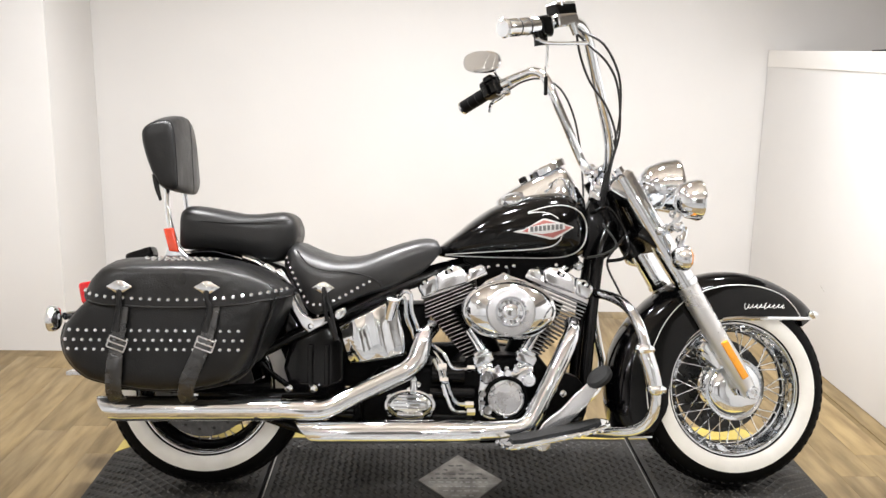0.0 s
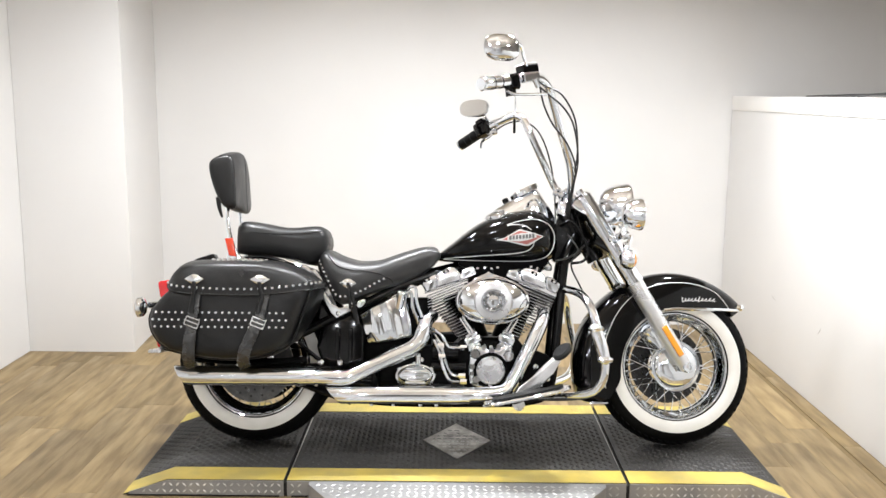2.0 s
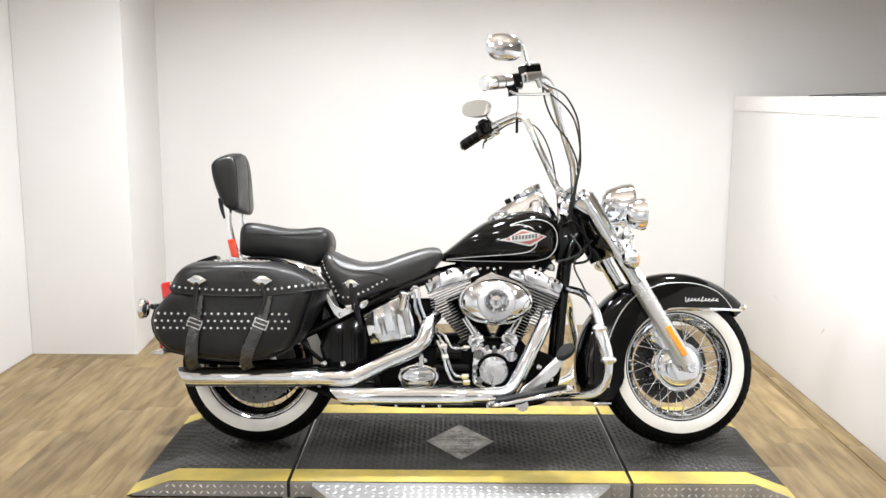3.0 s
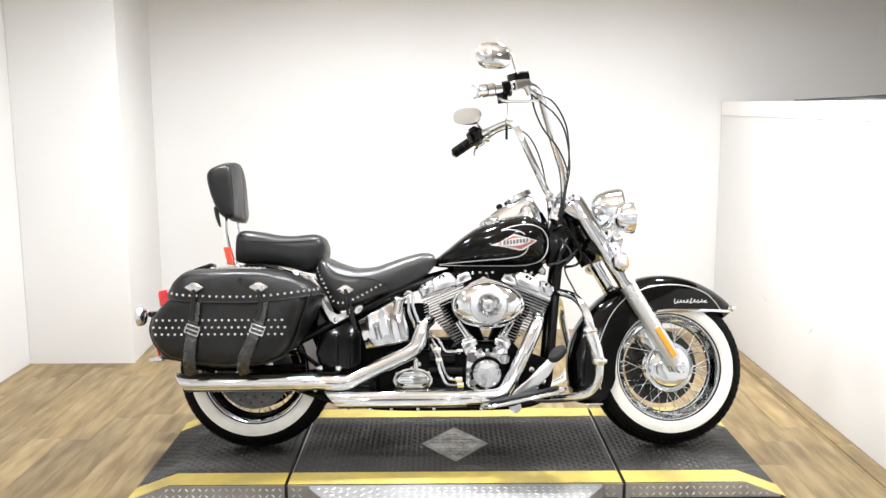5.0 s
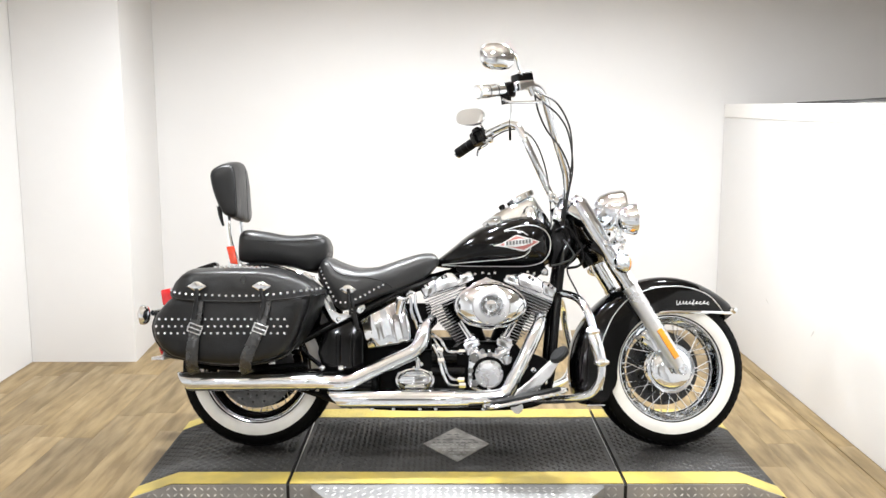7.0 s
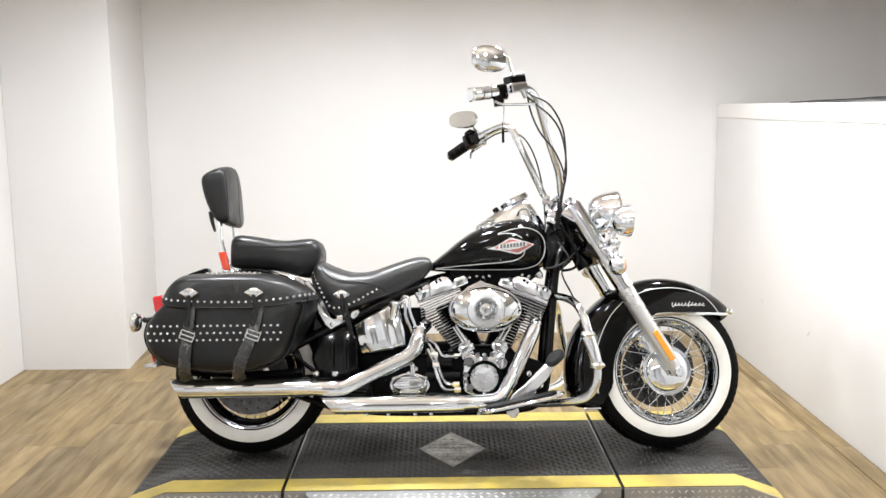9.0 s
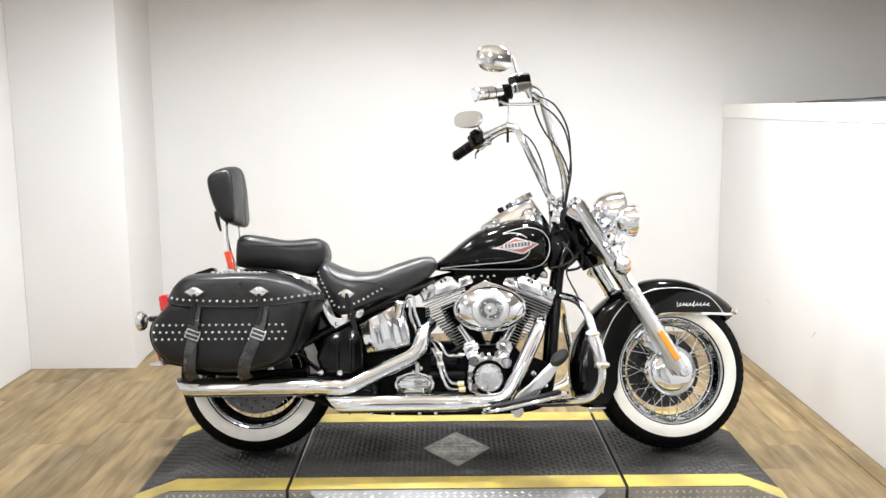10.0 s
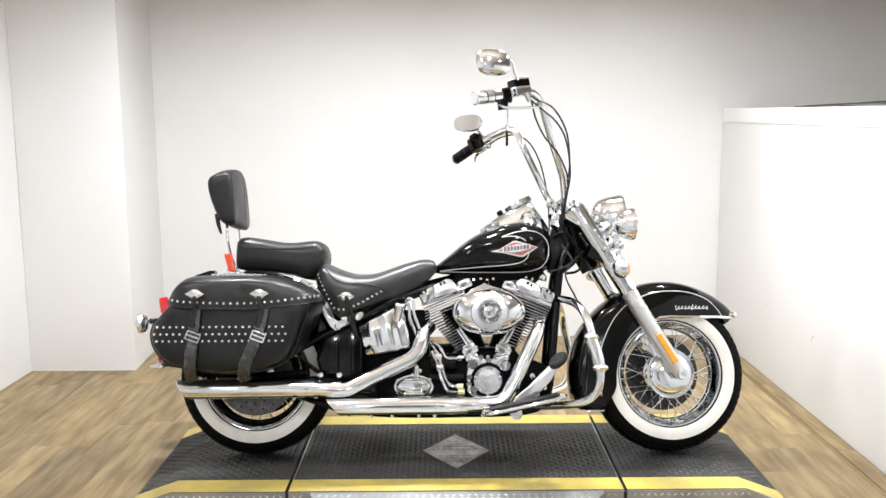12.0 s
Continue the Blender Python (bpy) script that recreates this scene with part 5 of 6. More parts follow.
def make_bag(side):
    """Leather saddlebag with a lid, straps, buckles and studs; side is -1 for the right-hand bag, 1 for the other."""
    s = Shape()
    cx, cz = -0.005, 0.47
    rows = []
    for y, k, fwd in ((0.175, 0.97, 0.045), (0.19, 1.0, 0.045), (0.30, 1.0, 0.03), (0.355, 1.0, 0.012), (0.382, 0.975, 0.0), (0.396, 0.93, 0.0), (0.404, 0.84, 0.0), (0.408, 0.6, 0.0), (0.409, 0.2, 0.0)):
        rows.append([(cx + (x - cx) * k + (fwd if x > 0 else 0) * min(1, max(0, x) / 0.2) * min(1, max(0.0, (z - 0.36) / 0.16)), side * y, cz + (z - cz) * k) for x, z in BAG])
    bag = part("saddlebag", s.rings(rows), leather, bike, "black leather saddlebag with rows of chrome studs and two buckled straps", sharp=70)
    rows = []
    for k in range(31):
        x = -0.220 + 0.536 * k / 30
        top, low = ease(LIDT, x)
        w = ease(LIDW, x)[0]
        h = top - low
        sect = [(0.17, top - 0.004), (0.22, top), (w - 0.13, top - 0.003), (w - 0.060, top - min(0.013, 0.13 * h)), (w - 0.030, top - min(0.023, 0.22 * h)), (w - 0.019, top - min(0.031, 0.29 * h)), (w - 0.014, top - min(0.044, 0.40 * h)), (w - 0.002, low + min(0.030, 0.28 * h)), (w + 0.002, low), (w - 0.003, low - 0.001),
                (w - 0.010, low + min(0.015, 0.15 * h)), (w - 0.040, top - min(0.050, 0.5 * h)), (w - 0.13, top - 0.018), (0.17, top - 0.016)]
        rows.append([(x, side * y, z) for y, z in sect])
    lid = part("lid", Shape().rings(rows), leather, bag, "domed black leather lid edged with studs", sharp=60)
    part("lid_edge", Shape().tube([(x, side * (ease(LIDW, x)[0] + 0.001), ease(LIDT, x)[1]) for x in (-0.217, -0.19, -0.1, 0.0, 0.1, 0.2, 0.26, 0.30, 0.316)], 0.0032, 6, 3), leather, lid)
    welt = [(cx + (x - cx) * 1.0 + (0.012 if x > 0.1 else 0), side * 0.358, z) for x, z in BAG[:16]]
    part("welt", Shape().tube(welt, 0.0045, 8, 3), leather, bag)
    edge = [(x, side * (ease(LIDW, x)[0] + 0.0012), ease(LIDT, x)[1] + 0.020) for x in (-0.212, -0.19, -0.14, -0.08, 0.0, 0.08, 0.16, 0.21, 0.25, 0.28, 0.305)]
    out = (0, side, 0)
    studs(along(edge, 25), lid, out)
    top_pts = []
    for y, n, xa, xb, dz in ((0.275, 11, -0.085, 0.105, 0.0016), (0.297, 10, -0.075, 0.095, 0.0036), (0.318, 9, -0.055, 0.085, 0.0070)):
        top_pts += [(xa + (xb - xa) * i / (n - 1), side * y, ease(LIDT, xa + (xb - xa) * i / (n - 1))[0] - 0.0005 - dz) for i in range(n)]
    studs(top_pts, lid, (0, side * 0.2, 1))
    rows3 = []
    for z, xa, xb, n in ((0.501, -0.247, 0.192, 20), (0.476, -0.258, 0.202, 21), (0.452, -0.250, 0.192, 20)):
        for i in range(n):
            x = xa + (xb - xa) * i / (n - 1)
            e = max(abs(x - cx) / 0.26, 0)
            yy = 0.4085 if e < 0.6 else 0.4085 - 0.0095 * ((e - 0.6) / 0.35) ** 2
            rows3.append((x, side * yy, z))
    studs(rows3, bag, out)
    for sx0, sx1, sx2, cxx in ((-0.106, -0.117, -0.130, -0.113), (0.130, 0.109, 0.056, 0.112)):
        line = [(sx0, side * 0.414, 0.568), (sx0 * 0.6 + sx1 * 0.4, side * 0.421, 0.52), (sx1, side * 0.422, 0.472), (sx1 * 0.55 + sx2 * 0.45, side * 0.424, 0.42), (sx2 * 0.85 + sx1 * 0.15, side * 0.418, 0.37), (sx2, side * 0.402, 0.332), (sx2 + 0.005, side * 0.375, 0.312)]
        raw = Shape().tube(line, 0.001, 4, 5).v
        pts = [sum((Vector(raw[i + j]) for j in range(4)), Vector()) / 4 for i in range(0, len(raw), 4)]
        band = []
        for i, p in enumerate(pts):
            d = (pts[min(i + 1, len(pts) - 1)] - pts[max(i - 1, 0)]).normalized()
            n_out = Vector((0, side, 0))
            n_out = (n_out - d * n_out.dot(d)).normalized()
            wv = d.cross(n_out).normalized() * lerp([(0, 0.0165), (0.35, 0.019), (0.6, 0.0215), (1, 0.021)], i / (len(pts) - 1))[0]
            band.append([p + wv, p + wv * 0.9 + n_out * 0.0035, p - wv * 0.9 + n_out * 0.0035, p - wv, p - wv - n_out * 0.001, p + wv - n_out * 0.001])
        strap = part("strap", Shape().rings(band), strap_leather, bag, "worn black leather strap", sharp=60)
        tie_line = [(cxx, side * 0.424, 0.612), (cxx + 0.001, side * 0.428, 0.585), (sx0 - 0.008, side * 0.426, 0.555), (sx1 - 0.004, side * 0.428, 0.50)]
        part("tie", Shape().tube(tie_line, [0.009, 0.006, 0.008, 0.010], 8, 4, flat=0.45), leather, strap)
        bx, bz = sx1 + 0.001, 0.468
        rot = Matrix.Translation((bx, side * 0.430, bz)) @ Matrix.Rotation(radians(20), 4, "Y")
        frame_pts = [rot @ Vector(p) for p in ((-0.0235, 0, -0.0145), (0.0235, 0, -0.0145), (0.0235, 0, 0.0145), (-0.0235, 0, 0.0145))]
        b = Shape()
        for p, q in zip(frame_pts, frame_pts[1:] + frame_pts[:1]):
            b.tube([p, q], 0.0020, 8, 1)
        b.tube([frame_pts[0].lerp(frame_pts[3], 0.5), frame_pts[1].lerp(frame_pts[2], 0.5)], 0.0022, 8, 1)
        part("buckle", b, brushed, strap, "square chrome buckle")
        if side < 0:
            concho((cxx, -0.4215, 0.616), lid, 0.034, 0.015)
    return bag


make_bag(-1)
make_bag(1)
part("bag_guard", Shape().tube([(-0.20, -0.20, 0.325), (0.05, -0.22, 0.318), (0.25, -0.22, 0.33)], 0.011, 10).tube([(-0.2, -0.2, 0.36), (-0.2, -0.2, 0.325)], 0.009, 8, 1), frame_black, bike)

# engine -------------------------------------------------------------
part("crankcase", Shape().plate([(0.77, 0.20), (1.05, 0.20), (1.075, 0.26), (1.06, 0.36), (1.02, 0.41), (0.82, 0.41), (0.77, 0.36)], -0.125, 0.13, 0.02), engine_black, bike, "black engine crankcase")
cam_cover = part("cam_cover", Shape().plate([(0.842, 0.240), (0.875, 0.226), (0.95, 0.226), (0.968, 0.245), (0.972, 0.31), (1.000, 0.340), (1.0, 0.378), (0.975, 0.39), (0.945, 0.372), (0.90, 0.372), (0.87, 0.388), (0.845, 0.375), (0.838, 0.31)], -0.178, -0.120, 0.014), chrome, bike, "chrome cam cover")
part("timer_cover", Shape().lathe([(0.052, -0.03), (0.052, 0.004), (0.047, 0.009), (0.043, 0.008), (0.040, 0.011), (0.01, 0.0125), (0.001, 0.0125)], NEAR((0.920, -0.180, 0.291)), 40), brushed, cam_cover, "round brushed timer cover")
part("cover_rim", Shape().lathe([(0.066, -0.02), (0.066, 0.001), (0.060, 0.004), (0.053, 0.0), (0.053, -0.02)], NEAR((0.920, -0.180, 0.291)), 40, closed=True), engine_black, cam_cover)
for bx, bz, br in ((0.862, 0.352, 0.019), (0.985, 0.345, 0.021), (0.866, 0.258, 0.015), (0.990, 0.275, 0.009), (0.922, 0.366, 0.012), (0.895, 0.376, 0.010), (0.948, 0.378, 0.010), (0.852, 0.305, 0.011), (0.852, 0.28, 0.008)):
    part("boss", Shape().lathe([(br, -0.03), (br, 0.006), (br * 0.8, 0.011), (br * 0.45, 0.011), (br * 0.4, 0.007), (0.001, 0.007)], NEAR((bx, -0.180, bz)), 20), chrome, cam_cover)
for a in range(5):
    an = 2 * math.pi * a / 5 + 0.3
    part("screw", Shape().lathe([(0.004, 0), (0.004, 0.004), (0.001, 0.0045)], NEAR((0.920 + 0.045 * math.cos(an), -0.188, 0.291 + 0.045 * math.sin(an))), 8), chrome, cam_cover)
for sx, sz in ((0.853, 0.385), (0.99, 0.378), (0.852, 0.25), (0.983, 0.262), (0.92, 0.378), (0.918, 0.238)):
    part("bolt", Shape().lathe([(0.0065, 0), (0.0065, 0.006), (0.002, 0.007)], NEAR((sx, -0.178, sz)), 10), chrome, cam_cover)

TILT = 22.5


def make_cylinder(sgn, head_ends, low_ends, barrel_top, barrel_low, foot):
    """A finned cylinder with its head; the ends of the fins lie on its outer edge, sgn is -1 for the rear one."""
    rot = Matrix.Rotation(radians(TILT * sgn), 4, "Y")
    ca, sa = math.cos(radians(TILT)), math.sin(radians(TILT))
    core = Vector((foot[0], 0, foot[1]))
    barrel = part("cylinder", Shape().lathe([(0.052, 0), (0.052, 0.16), (0.060, 0.165), (0.060, 0.235)], Matrix.Translation(core) @ rot, 28), engine_black, bike, "black finned engine cylinder with bright fin edges")

    def fin(end, length, bright, deep, thick):
        c = Vector((end[0] - sgn * ca * length / 2, 0, end[1] + sa * length / 2))
        m = Matrix.Translation(c) @ rot
        part("fin", Shape(m).box((0, 0, 0), (length, deep, 0.0050), None, 0.0016), engine_black, barrel)
        e = Vector((end[0] - sgn * ca * (bright / 2 + 0.002), -deep / 2 - 0.0006, end[1] + sa * (bright / 2 + 0.002)))
        part("fin_edge", Shape(Matrix.Translation(e) @ rot).box((0, 0, 0), (bright, 0.0024, thick), None, 0.0005), fin_edge, barrel)

    for i in range(5):
        u = i / 4
        end = [a + (b - a) * u for a, b in zip(*head_ends)]
        fin(end, 0.165, 0.150, 0.220, 0.0025)
    for i in range(13):
        u = i / 12
        end = [a + (b - a) * u for a, b in zip(*low_ends)]
        wide = barrel_top + (barrel_low - barrel_top) * u
        fin(end, wide + 0.012, wide, 0.214 - 0.02 * u, 0.0018)
    return barrel


make_cylinder(-1, ((0.680, 0.560), (0.684, 0.518)), ((0.704, 0.514), (0.803, 0.398)), 0.060, 0.044, (0.885, 0.36))
make_cylinder(1, ((1.166, 0.556), (1.148, 0.516)), ((1.134, 0.510), (1.024, 0.400)), 0.062, 0.046, (0.965, 0.36))

def make_rocker(blocks, base, windows, label):
    """A stepped rocker cover: a long base and three blocks with cut-outs for the screws."""
    cover = part("rocker_cover", Shape().plate(base, -0.110, 0.10, 0.006), satin_chrome, bike, label)
    for name, outline, front in blocks:
        part(name, Shape().plate(outline, front, 0.09, 0.010), satin_chrome if name == "cover_top" else chrome, cover)
    for wx, wz, front, sgn in windows:
        turned = Matrix.Rotation(radians(28 * sgn), 4, "Y")
        part("screw_recess", Shape().box((wx, front - 0.0004, wz), (0.024, 0.004, 0.012), turned, 0.003), engine_black, cover)
        part("bolt", Shape().lathe([(0.0058, -0.01), (0.0058, 0.003), (0.002, 0.0042)], NEAR((wx + 0.001, front - 0.001, wz - 0.001)), 10), chrome, cover)
    return cover


make_rocker((("cover_lobe", [(0.660, 0.604), (0.668, 0.624), (0.716, 0.646), (0.722, 0.594), (0.680, 0.574)], -0.118),
             ("cover_top", [(0.719, 0.594), (0.714, 0.644), (0.765, 0.673), (0.786, 0.672), (0.806, 0.652), (0.810, 0.622)], -0.120),
             ("cover_step", [(0.812, 0.626), (0.808, 0.661), (0.846, 0.678), (0.860, 0.674), (0.868, 0.652)], -0.112)),
            [(0.672, 0.590), (0.672, 0.570), (0.712, 0.582), (0.790, 0.610), (0.868, 0.644), (0.866, 0.660), (0.780, 0.640), (0.720, 0.622)],
            ((0.680, 0.622, -0.118, -1), (0.752, 0.655, -0.120, -1)), "stepped chrome rear rocker cover")
make_rocker((("cover_step", [(0.982, 0.646), (0.988, 0.666), (1.024, 0.668), (1.034, 0.624)], -0.112),
             ("cover_top", [(1.036, 0.622), (1.030, 0.664), (1.052, 0.674), (1.078, 0.670), (1.128, 0.642), (1.126, 0.590)], -0.120),
             ("cover_lobe", [(1.128, 0.590), (1.131, 0.642), (1.160, 0.632), (1.181, 0.616), (1.182, 0.600), (1.166, 0.572)], -0.118)),
            [(0.978, 0.636), (0.984, 0.656), (1.06, 0.644), (1.13, 0.616), (1.172, 0.594), (1.168, 0.558), (1.10, 0.586), (1.03, 0.612)],
            ((1.084, 0.650, -0.120, 1), (1.158, 0.620, -0.118, 1)), "stepped chrome front rocker cover")
for tubes, block in ((((0.868, 0.410, 0.818, 0.488), (0.853, 0.410, 0.808, 0.480)), (0.855, 0.400, -1)), (((0.982, 0.414, 1.022, 0.480), (0.966, 0.414, 1.006, 0.482)), (0.980, 0.402, 1))):
    for ax, az, bx, bz in tubes:
        p, q = Vector((ax, -0.130, az)), Vector((bx, -0.112, bz))
        part("pushrod_tube", Shape().tube([p, p.lerp(q, 0.35)], 0.0098, 12, 1).tube([p.lerp(q, 0.33), q], 0.0072, 12, 1), chrome, bike, "chrome pushrod tube")
    x0, z0, sg = block
    lift_rot = Matrix.Rotation(radians(TILT * sg), 4, "Y")
    part("lifter_block", Shape().box((x0, -0.132, z0), (0.062, 0.05, 0.030), lift_rot, 0.008).box((x0 + 0.006 * sg, -0.134, z0 + 0.018), (0.046, 0.042, 0.016), lift_rot, 0.005)
         .box((x0 - 0.006 * sg, -0.140, z0 - 0.026), (0.050, 0.05, 0.026), lift_rot, 0.008), chrome, bike, "chrome lifter block")
    for dx in (-0.022, 0.022):
        part("bolt", Shape().lathe([(0.006, -0.01), (0.006, 0.004), (0.002, 0.005)], NEAR((x0 + dx, -0.158, z0 + 0.004)), 8), chrome, bike)
part("intake", Shape().tube([(0.85, -0.02, 0.52), (0.995, -0.02, 0.52)], 0.03, 16, 1).tube([(0.92, -0.02, 0.52), (0.92, -0.15, 0.55)], 0.035, 16, 1), engine_black, bike)

# air cleaner: a domed oval with a round boss
def oval(k, y, a=0.137, b=0.087):
    return [(0.925 + a * k * math.cos(t), y, 0.546 + b * k * math.sin(t) + 0.003 * k * math.exp(-((math.cos(t)) / 0.25) ** 2) * (1 if math.sin(t) > 0 else 0)) for t in (2 * math.pi * j / 64 for j in range(64))]


cleaner = part("air_cleaner", Shape().rings([oval(0.94, -0.15), oval(1.0, -0.158), oval(1.01, -0.172), oval(1.0, -0.186), oval(0.97, -0.196), oval(0.93, -0.199), oval(0.91, -0.204), oval(0.80, -0.217), oval(0.62, -0.229), oval(0.40, -0.236), oval(0.1, -0.238)]), chrome, bike, "oval chrome air cleaner cover", sharp=28)
part("backing_plate", Shape().plate([(0.820, 0.596), (0.862, 0.632), (0.898, 0.648), (0.910, 0.656), (0.924, 0.648), (0.975, 0.632), (1.022, 0.600), (0.925, 0.560)], -0.170, -0.150, 0.004), chrome, cleaner, "peaked backing plate")
part("cover_ring", Shape().lathe([(0.070, -0.022), (0.070, 0.004), (0.066, 0.009), (0.045, 0.011), (0.042, 0.008), (0.042, -0.01)], NEAR((0.925, -0.232, 0.546)), 48), brushed, cleaner, "brushed ring")
part("cover_badge", Shape().lathe([(0.041, -0.002), (0.041, 0.006), (0.0385, 0.0095), (0.0355, 0.0095), (0.0335, 0.0065), (0.0325, 0.0030), (0.024, 0.0030), (0.0225, 0.0055), (0.019, 0.0068), (0.012, 0.0082), (0.005, 0.0088), (0.0006, 0.0089)], NEAR((0.925, -0.236, 0.546)), 48), chrome, cleaner, "round chrome badge with worn relief", sharp=50)
for a in range(9):
    an = 2 * math.pi * (a + 0.3) / 9
    part("relief_bar", Shape().box((0.925 + 0.0285 * math.cos(an), -0.2395, 0.546 + 0.0285 * math.sin(an)), (0.006, 0.003, 0.009), Matrix.Rotation(-an, 4, "Y"), 0.001), badge_grey if a % 3 else brushed, cleaner)

# gearbox, oil tank and frame
part("primary_cover", Shape().plate([(0.46, 0.20), (1.02, 0.185), (1.08, 0.22), (1.09, 0.32), (1.04, 0.40), (0.90, 0.42), (0.60, 0.41), (0.46, 0.34)], 0.13, 0.20, 0.02), engine_black, bike, "black primary drive cover")
part("starter", Shape().tube([(0.705, -0.12, 0.355), (0.80, -0.12, 0.355)], 0.034, 20, 1).tube([(0.70, -0.13, 0.30), (0.83, -0.13, 0.30)], 0.020, 16, 1), frame_black, bike, "black starter motor")
part("oil_filter", Shape().box((0.765, -0.135, 0.225), (0.12, 0.04, 0.03), None, 0.008), frame_black, bike)
part("swingarm", Shape().tube([(0.47, -0.10, 0.24), (0.35, -0.12, 0.255), (0.18, -0.13, 0.285), (0.03, -0.13, 0.30)], [0.035, 0.03, 0.024, 0.02], 14).tube([(0.47, 0.10, 0.24), (0.35, 0.12, 0.255), (0.18, 0.13, 0.285), (0.03, 0.13, 0.30)], [0.035, 0.03, 0.024, 0.02], 14).tube([(0.46, -0.11, 0.24), (0.46, 0.11, 0.24)], 0.04, 16, 1), frame_black, bike, "black swingarm")
part("under_tray", Shape().plate([(0.40, 0.158), (1.06, 0.158), (1.10, 0.185), (1.06, 0.215), (0.42, 0.215), (0.385, 0.19)], -0.10, 0.11, 0.008), engine_black, bike, "black underside plate")
part("gearbox", Shape().plate([(0.50, 0.21), (0.77, 0.20), (0.78, 0.33), (0.72, 0.38), (0.55, 0.37), (0.50, 0.31)], -0.135, 0.12, 0.02), engine_black, bike, "black gearbox casing")
gear_cover = part("gearbox_cover", Shape().lathe([(0.078, -0.02), (0.078, 0.008), (0.073, 0.014), (0.066, 0.015), (0.062, 0.021), (0.054, 0.026), (0.030, 0.028), (0.001, 0.0285)], NEAR((0.642, -0.150, 0.268)), 48, squash=0.60), chrome, bike, "oval ribbed chrome gearbox cover")
for k, (gw, gz) in enumerate(((0.070, 0.296), (0.094, 0.279), (0.096, 0.261), (0.076, 0.243))):
    part("cover_rib", Shape().box((0.642, -0.181 + 0.003 * abs(k - 1.5), gz), (gw, 0.010, 0.0105), None, 0.0042), chrome, gear_cover)
part("filler_plug", Shape().tube([(0.652, -0.165, 0.312), (0.652, -0.165, 0.338)], [0.012, 0.010], 12, 1).ball((0.652, -0.165, 0.340), 0.0125, 10), chrome, gear_cover)
for sx, sz in ((0.585, 0.243), (0.583, 0.292), (0.64, 0.312), (0.64, 0.225), (0.697, 0.243), (0.70, 0.292), (0.665, 0.327)):
    part("bolt", Shape().lathe([(0.008, -0.02), (0.008, 0.012), (0.003, 0.014)], NEAR((sx, -0.150, sz)), 10), chrome, gear_cover)
rows = []
for k in range(41):
    u = k / 40
    tx, tz = 0.434 + (0.600 - 0.434) * u, 0.498 + (0.582 - 0.498) * u
    bx, bz = 0.468 + (0.634 - 0.468) * u, 0.380 + (0.409 - 0.380) * u
    y = -0.130 - 0.042 * math.sin(math.pi * (0.06 + 0.90 * u)) ** 0.45 + 0.0030 * math.sin(2 * math.pi * (2.6 * u + 0.15))
    ring = []
    for v, dy in ((0.0, 0.012), (0.03, 0.003), (0.07, 0.0), (0.35, -0.002), (0.65, -0.002), (0.93, 0.0), (0.97, 0.003), (1.0, 0.012)):
        ring.append((tx + (bx - tx) * v, y + dy, tz + (bz - tz) * v))
    ring += [(bx, 0.10, bz), (tx, 0.10, tz)]
    rows.append(ring)
oil = part("oil_tank", Shape().rings(rows), chrome, bike, "chrome wrap-round oil tank", sharp=40)
part("oil_cap", Shape().lathe([(0.017, -0.04), (0.017, 0.012), (0.02, 0.013), (0.02, 0.024), (0.015, 0.028), (0.002, 0.029)], turn_to((0.2, -0.35, 0.9), (0.585, -0.165, 0.555)), 20), chrome, oil, "chrome oil filler cap")
for pts in ([(0.600, -0.13, 0.56), (0.618, -0.165, 0.595), (0.64, -0.17, 0.59), (0.645, -0.165, 0.54), (0.665, -0.15, 0.48), (0.67, -0.13, 0.42)],
            [(0.595, -0.13, 0.52), (0.612, -0.165, 0.575), (0.625, -0.17, 0.57), (0.63, -0.165, 0.52), (0.652, -0.15, 0.46), (0.66, -0.13, 0.40)],
            [(0.71, -0.14, 0.42), (0.735, -0.165, 0.385), (0.75, -0.16, 0.33), (0.775, -0.15, 0.275), (0.815, -0.15, 0.268)],
            [(0.705, -0.14, 0.44), (0.74, -0.16, 0.415), (0.765, -0.15, 0.375), (0.82, -0.14, 0.372)],
            [(0.71, -0.15, 0.40), (0.73, -0.16, 0.355), (0.745, -0.165, 0.30), (0.77, -0.16, 0.25), (0.82, -0.15, 0.247)]):
    part("oil_line", Shape().tube(pts, 0.0060, 10, 5), chrome, bike, "braided chrome oil line")
for c in ((0.815, -0.15, 0.268), (0.82, -0.15, 0.247), (0.82, -0.14, 0.372), (0.735, -0.168, 0.38), (0.74, -0.168, 0.34)):
    part("fitting", Shape().tube([Vector(c) - Vector((0.012, 0, 0)), Vector(c) + Vector((0.012, 0, 0))], 0.011, 6, 1), chrome, bike)
